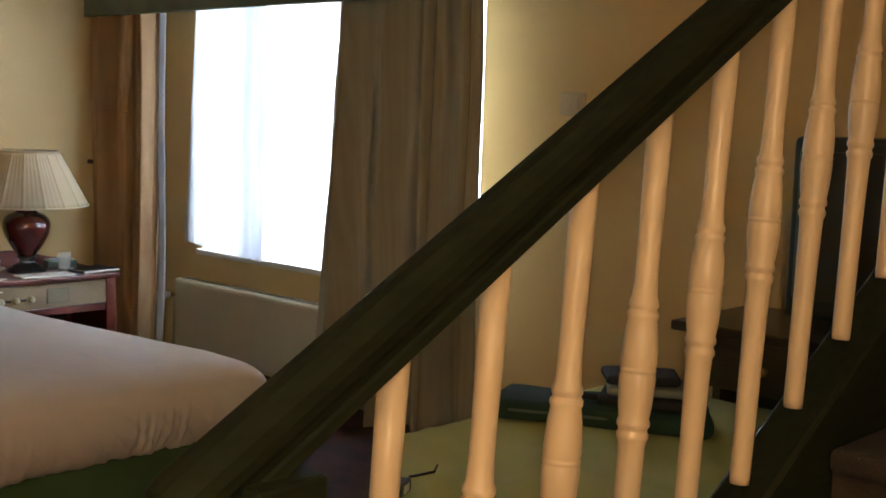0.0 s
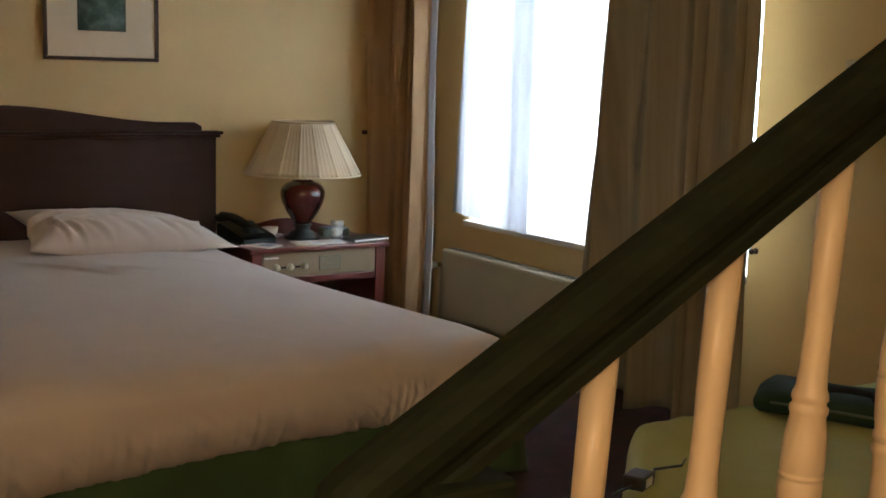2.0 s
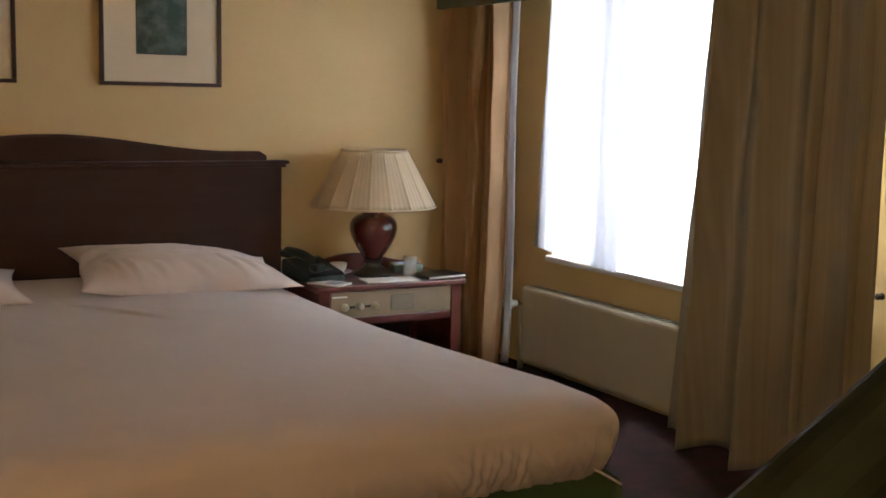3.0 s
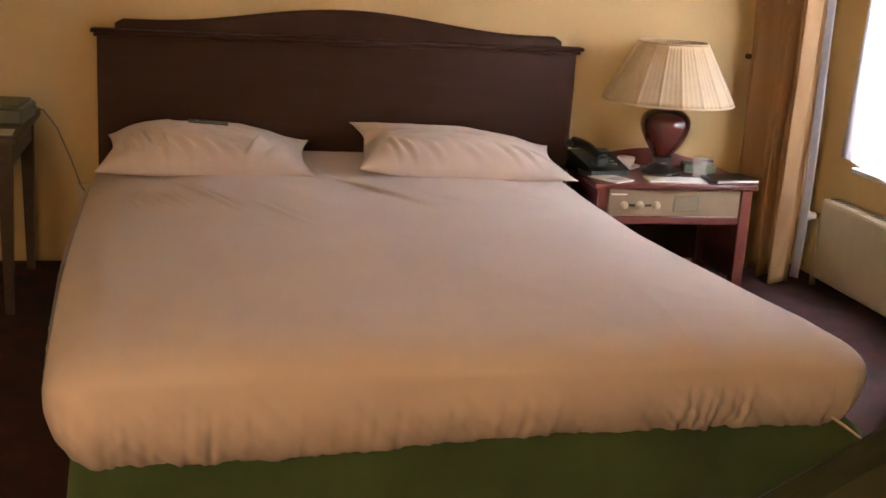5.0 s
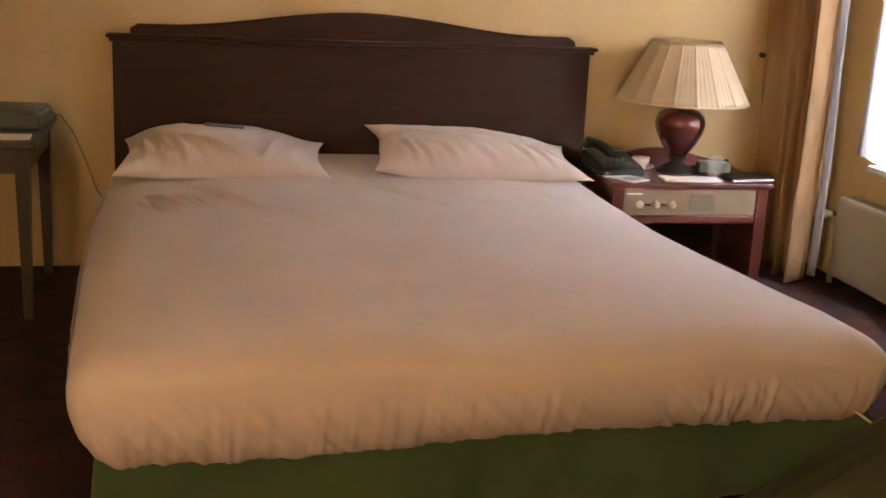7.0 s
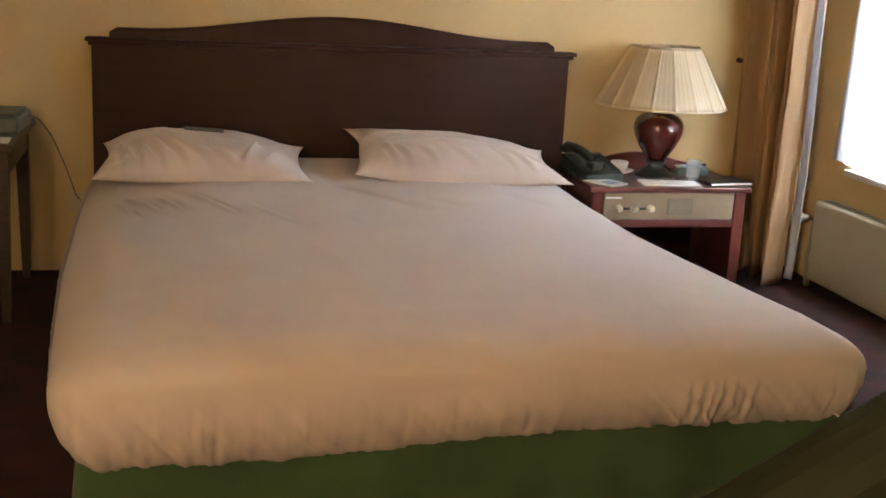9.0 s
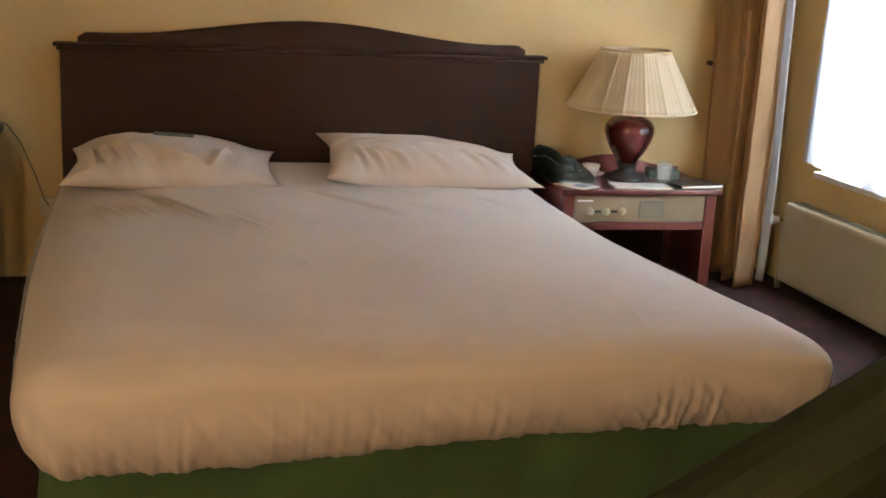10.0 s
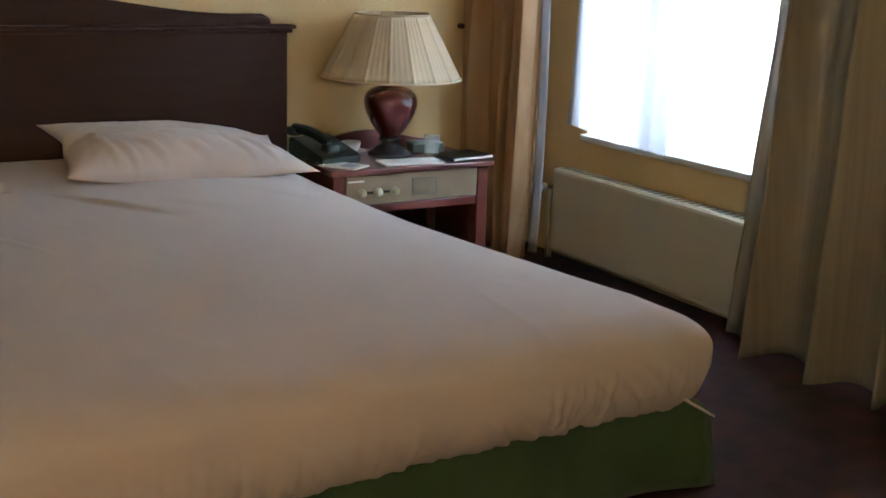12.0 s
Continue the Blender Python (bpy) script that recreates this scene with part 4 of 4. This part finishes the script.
part("bag_body", lump(0.29, 0.115, 0.028, 0.027, 2, 0.10), M_BAG, bag, smooth=True)
part("piping", tube([(-0.24 + 0.03 * i, -0.112 - 0.003 * math.sin(i), 0.032) for i in range(17)], 0.004, 6), M_GREYGREEN, bag, "grey piping")
part("bag_handle", tube([(-0.14, -0.02, 0.050), (-0.12, -0.03, 0.068), (-0.06, -0.035, 0.074), (0.0, -0.03, 0.068), (0.02, -0.02, 0.050)], 0.009, 8), M_CLOTH, bag, smooth=True)
pile = holder("folded_clothes", pose(1.41, -3.65, 0.498, 0, 0, -60), "pile of folded black and grey clothes on the bedspread", "clothes")
for i, (dx, s) in enumerate(((0, 1.0), (0.012, 0.94), (-0.01, 0.86))):
    b = lump(0.12 * s, 0.085 * s, 0.013, 0.0125, 5 + i, 0.06)
    part("garment", b, M_CLOTH if i != 1 else M_STRIPE, pile, smooth=True, at=pose(dx, 0.01 * i, 0.027 * i, 0, 0, 5 * i))

chg = holder("charger", pose(0.475, -3.64, 0.440, 0, 0, 25), "small black charger with a thin cable on the bedspread", "charger")
part("charger_box", box(-0.032, 0.032, -0.024, 0.024, 0, 0.030, 0.005), M_BLACK, chg)
part("charger_label", box(-0.016, 0.016, -0.0248, -0.0242, 0.006, 0.024), M_PAPER, chg)
part("cable", tube([(0.030, 0.0, 0.010), (0.06, -0.01, 0.005), (0.11, 0.01, 0.005), (0.17, -0.03, 0.005), (0.22, -0.02, 0.005)], 0.003, 6), M_BLACK, chg, smooth=True)
part("cable", tube([(-0.030, 0.0, 0.010), (-0.06, 0.012, 0.006), (-0.09, 0.016, 0.006)], 0.003, 6), M_BLACK, chg, smooth=True)

desk = holder("writing_desk", pose(1.72, -3.55, 0), "dark stained desk against the wall", "desk")
part("desktop", box(-0.035, 0.43, -0.92, 0.0, 0.655, 0.685, 0.006), M_DARKDESK, desk)
part("drawer_front", box(0.0, 0.02, -0.90, -0.035, 0.50, 0.652, 0.004), M_DARKDESK, desk)
for y in (-0.62, -0.30):
    part("drawer_knob", lathe([(0.006, 0.0), (0.006, 0.012), (0.013, 0.018), (0.012, 0.026), (0.0, 0.028)], 16), M_BRASS, desk, smooth=True, at=pose(-0.001, y, 0.575, 0, -90, 0))
for y in (-0.90, -0.035):
    part("desk_side", box(0.215, 0.42, y, y + 0.028, 0.0, 0.654, 0.003), M_DARKDESK, desk)
part("drawer_box", box(0.0205, 0.214, -0.898, -0.037, 0.505, 0.650), M_DARKDESK, desk)
part("desk_back", box(0.40, 0.418, -0.871, -0.037, 0.05, 0.653), M_DARKDESK, desk)

tv = holder("television", pose(1.98, -4.10, 0.686), "dark green box television standing on the desk", "television")
part("casing", box(-0.13, 0.16, -0.28, 0.28, 0.03, 0.55, 0.02, 3), M_TV, tv)
part("screen", box(-0.136, -0.131, -0.24, 0.18, 0.09, 0.51, 0.004), M_BLACK, tv)
part("control_strip", box(-0.135, -0.131, 0.20, 0.255, 0.09, 0.51, 0.002), M_GREYGREEN, tv)
part("stand", box(-0.11, 0.14, -0.15, 0.15, 0.0, 0.0295, 0.006), M_TV, tv)


# ---- side table beyond the bed ----
tb = holder("side_table", pose(-1.225, -0.76, 0), "brown wooden writing table with tapered legs beside the bed", "table")
part("tabletop", box(-0.95, 0.0, 0.0, 0.70, 0.625, 0.652, 0.006), M_TABLE, tb)
part("apron", box(-0.90, -0.05, 0.030, 0.050, 0.535, 0.6245), M_TABLE, tb)
part("apron", box(-0.050, -0.030, 0.072, 0.65, 0.535, 0.6245), M_TABLE, tb)
for x in (-0.90, -0.05):
    for y in (0.05, 0.66):
        bm = bmesh.new()
        rings = [[bm.verts.new((x + sx * s, y + sy * s, z)) for sx, sy in ((-1, -1), (1, -1), (1, 1), (-1, 1))] for z, s in ((0.0, 0.015), (0.50, 0.024), (0.6245, 0.026))]
        for a, b in zip(rings, rings[1:]):
            for i in range(4):
                bm.faces.new((a[i], a[(i + 1) % 4], b[(i + 1) % 4], b[i]))
        bm.faces.new(rings[0][::-1]), bm.faces.new(rings[-1])
        bmesh.ops.bevel(bm, geom=[e for e in bm.edges if abs(e.verts[0].co.z - e.verts[1].co.z) > 0.05], offset=0.004, segments=2, affect="EDGES")
        part("leg", bm, M_TABLE, tb)
dev = holder("fax_machine", pose(-1.40, -0.36, 0.653, 0, 0, -4), "low grey-green desk machine on the side table", "machine")
part("body", box(-0.17, 0.17, -0.13, 0.14, 0.0, 0.058, 0.010, 3), M_GREYGREEN, dev)
part("lid", box(-0.03, 0.155, -0.115, 0.125, 0.0585, 0.070, 0.004), M_GREYGREEN, dev)
part("control_strip", box(-0.16, -0.045, -0.10, 0.11, 0.0585, 0.066, 0.003), M_BLACK, dev)
thing("paper_sheet", box(-0.11, 0.11, -0.06, 0.06, 0.0, 0.003), M_PAPER, "white paper sheet at the table's edge", "paper", at=pose(-1.36, -0.66, 0.653, 0, 0, 3))
part_cord = thing("power_cord", tube([(-1.235, -0.30, 0.70), (-1.19, -0.28, 0.68), (-1.15, -0.20, 0.60), (-1.11, -0.08, 0.45), (-1.08, -0.02, 0.33), (-1.06, -0.012, 0.30)], 0.0025, 6), M_GREYGREEN, "thin dark cord running from the machine to the wall", "cord", smooth=True)
so = thing("wall_socket", box(-0.04, 0.04, -0.012, 0.0, -0.04, 0.04, 0.004), M_SWITCH, "ivory wall socket beside the bed", "socket", at=pose(-1.06, 0.0, 0.30))
part("socket_face", lathe([(0.022, 0), (0.020, 0.003), (0.0, 0.003)], 20), M_SWITCH, so, at=pose(0, -0.0122, 0, 90, 0, 0))


# ---- unseen floor lamp, added to carry the warm light from behind the walker ----
hl = holder("unseen_floor_lamp", pose(-1.90, -6.00, 0), "unseen brass floor lamp with an opal globe, added for the warm light from behind", "lamp")
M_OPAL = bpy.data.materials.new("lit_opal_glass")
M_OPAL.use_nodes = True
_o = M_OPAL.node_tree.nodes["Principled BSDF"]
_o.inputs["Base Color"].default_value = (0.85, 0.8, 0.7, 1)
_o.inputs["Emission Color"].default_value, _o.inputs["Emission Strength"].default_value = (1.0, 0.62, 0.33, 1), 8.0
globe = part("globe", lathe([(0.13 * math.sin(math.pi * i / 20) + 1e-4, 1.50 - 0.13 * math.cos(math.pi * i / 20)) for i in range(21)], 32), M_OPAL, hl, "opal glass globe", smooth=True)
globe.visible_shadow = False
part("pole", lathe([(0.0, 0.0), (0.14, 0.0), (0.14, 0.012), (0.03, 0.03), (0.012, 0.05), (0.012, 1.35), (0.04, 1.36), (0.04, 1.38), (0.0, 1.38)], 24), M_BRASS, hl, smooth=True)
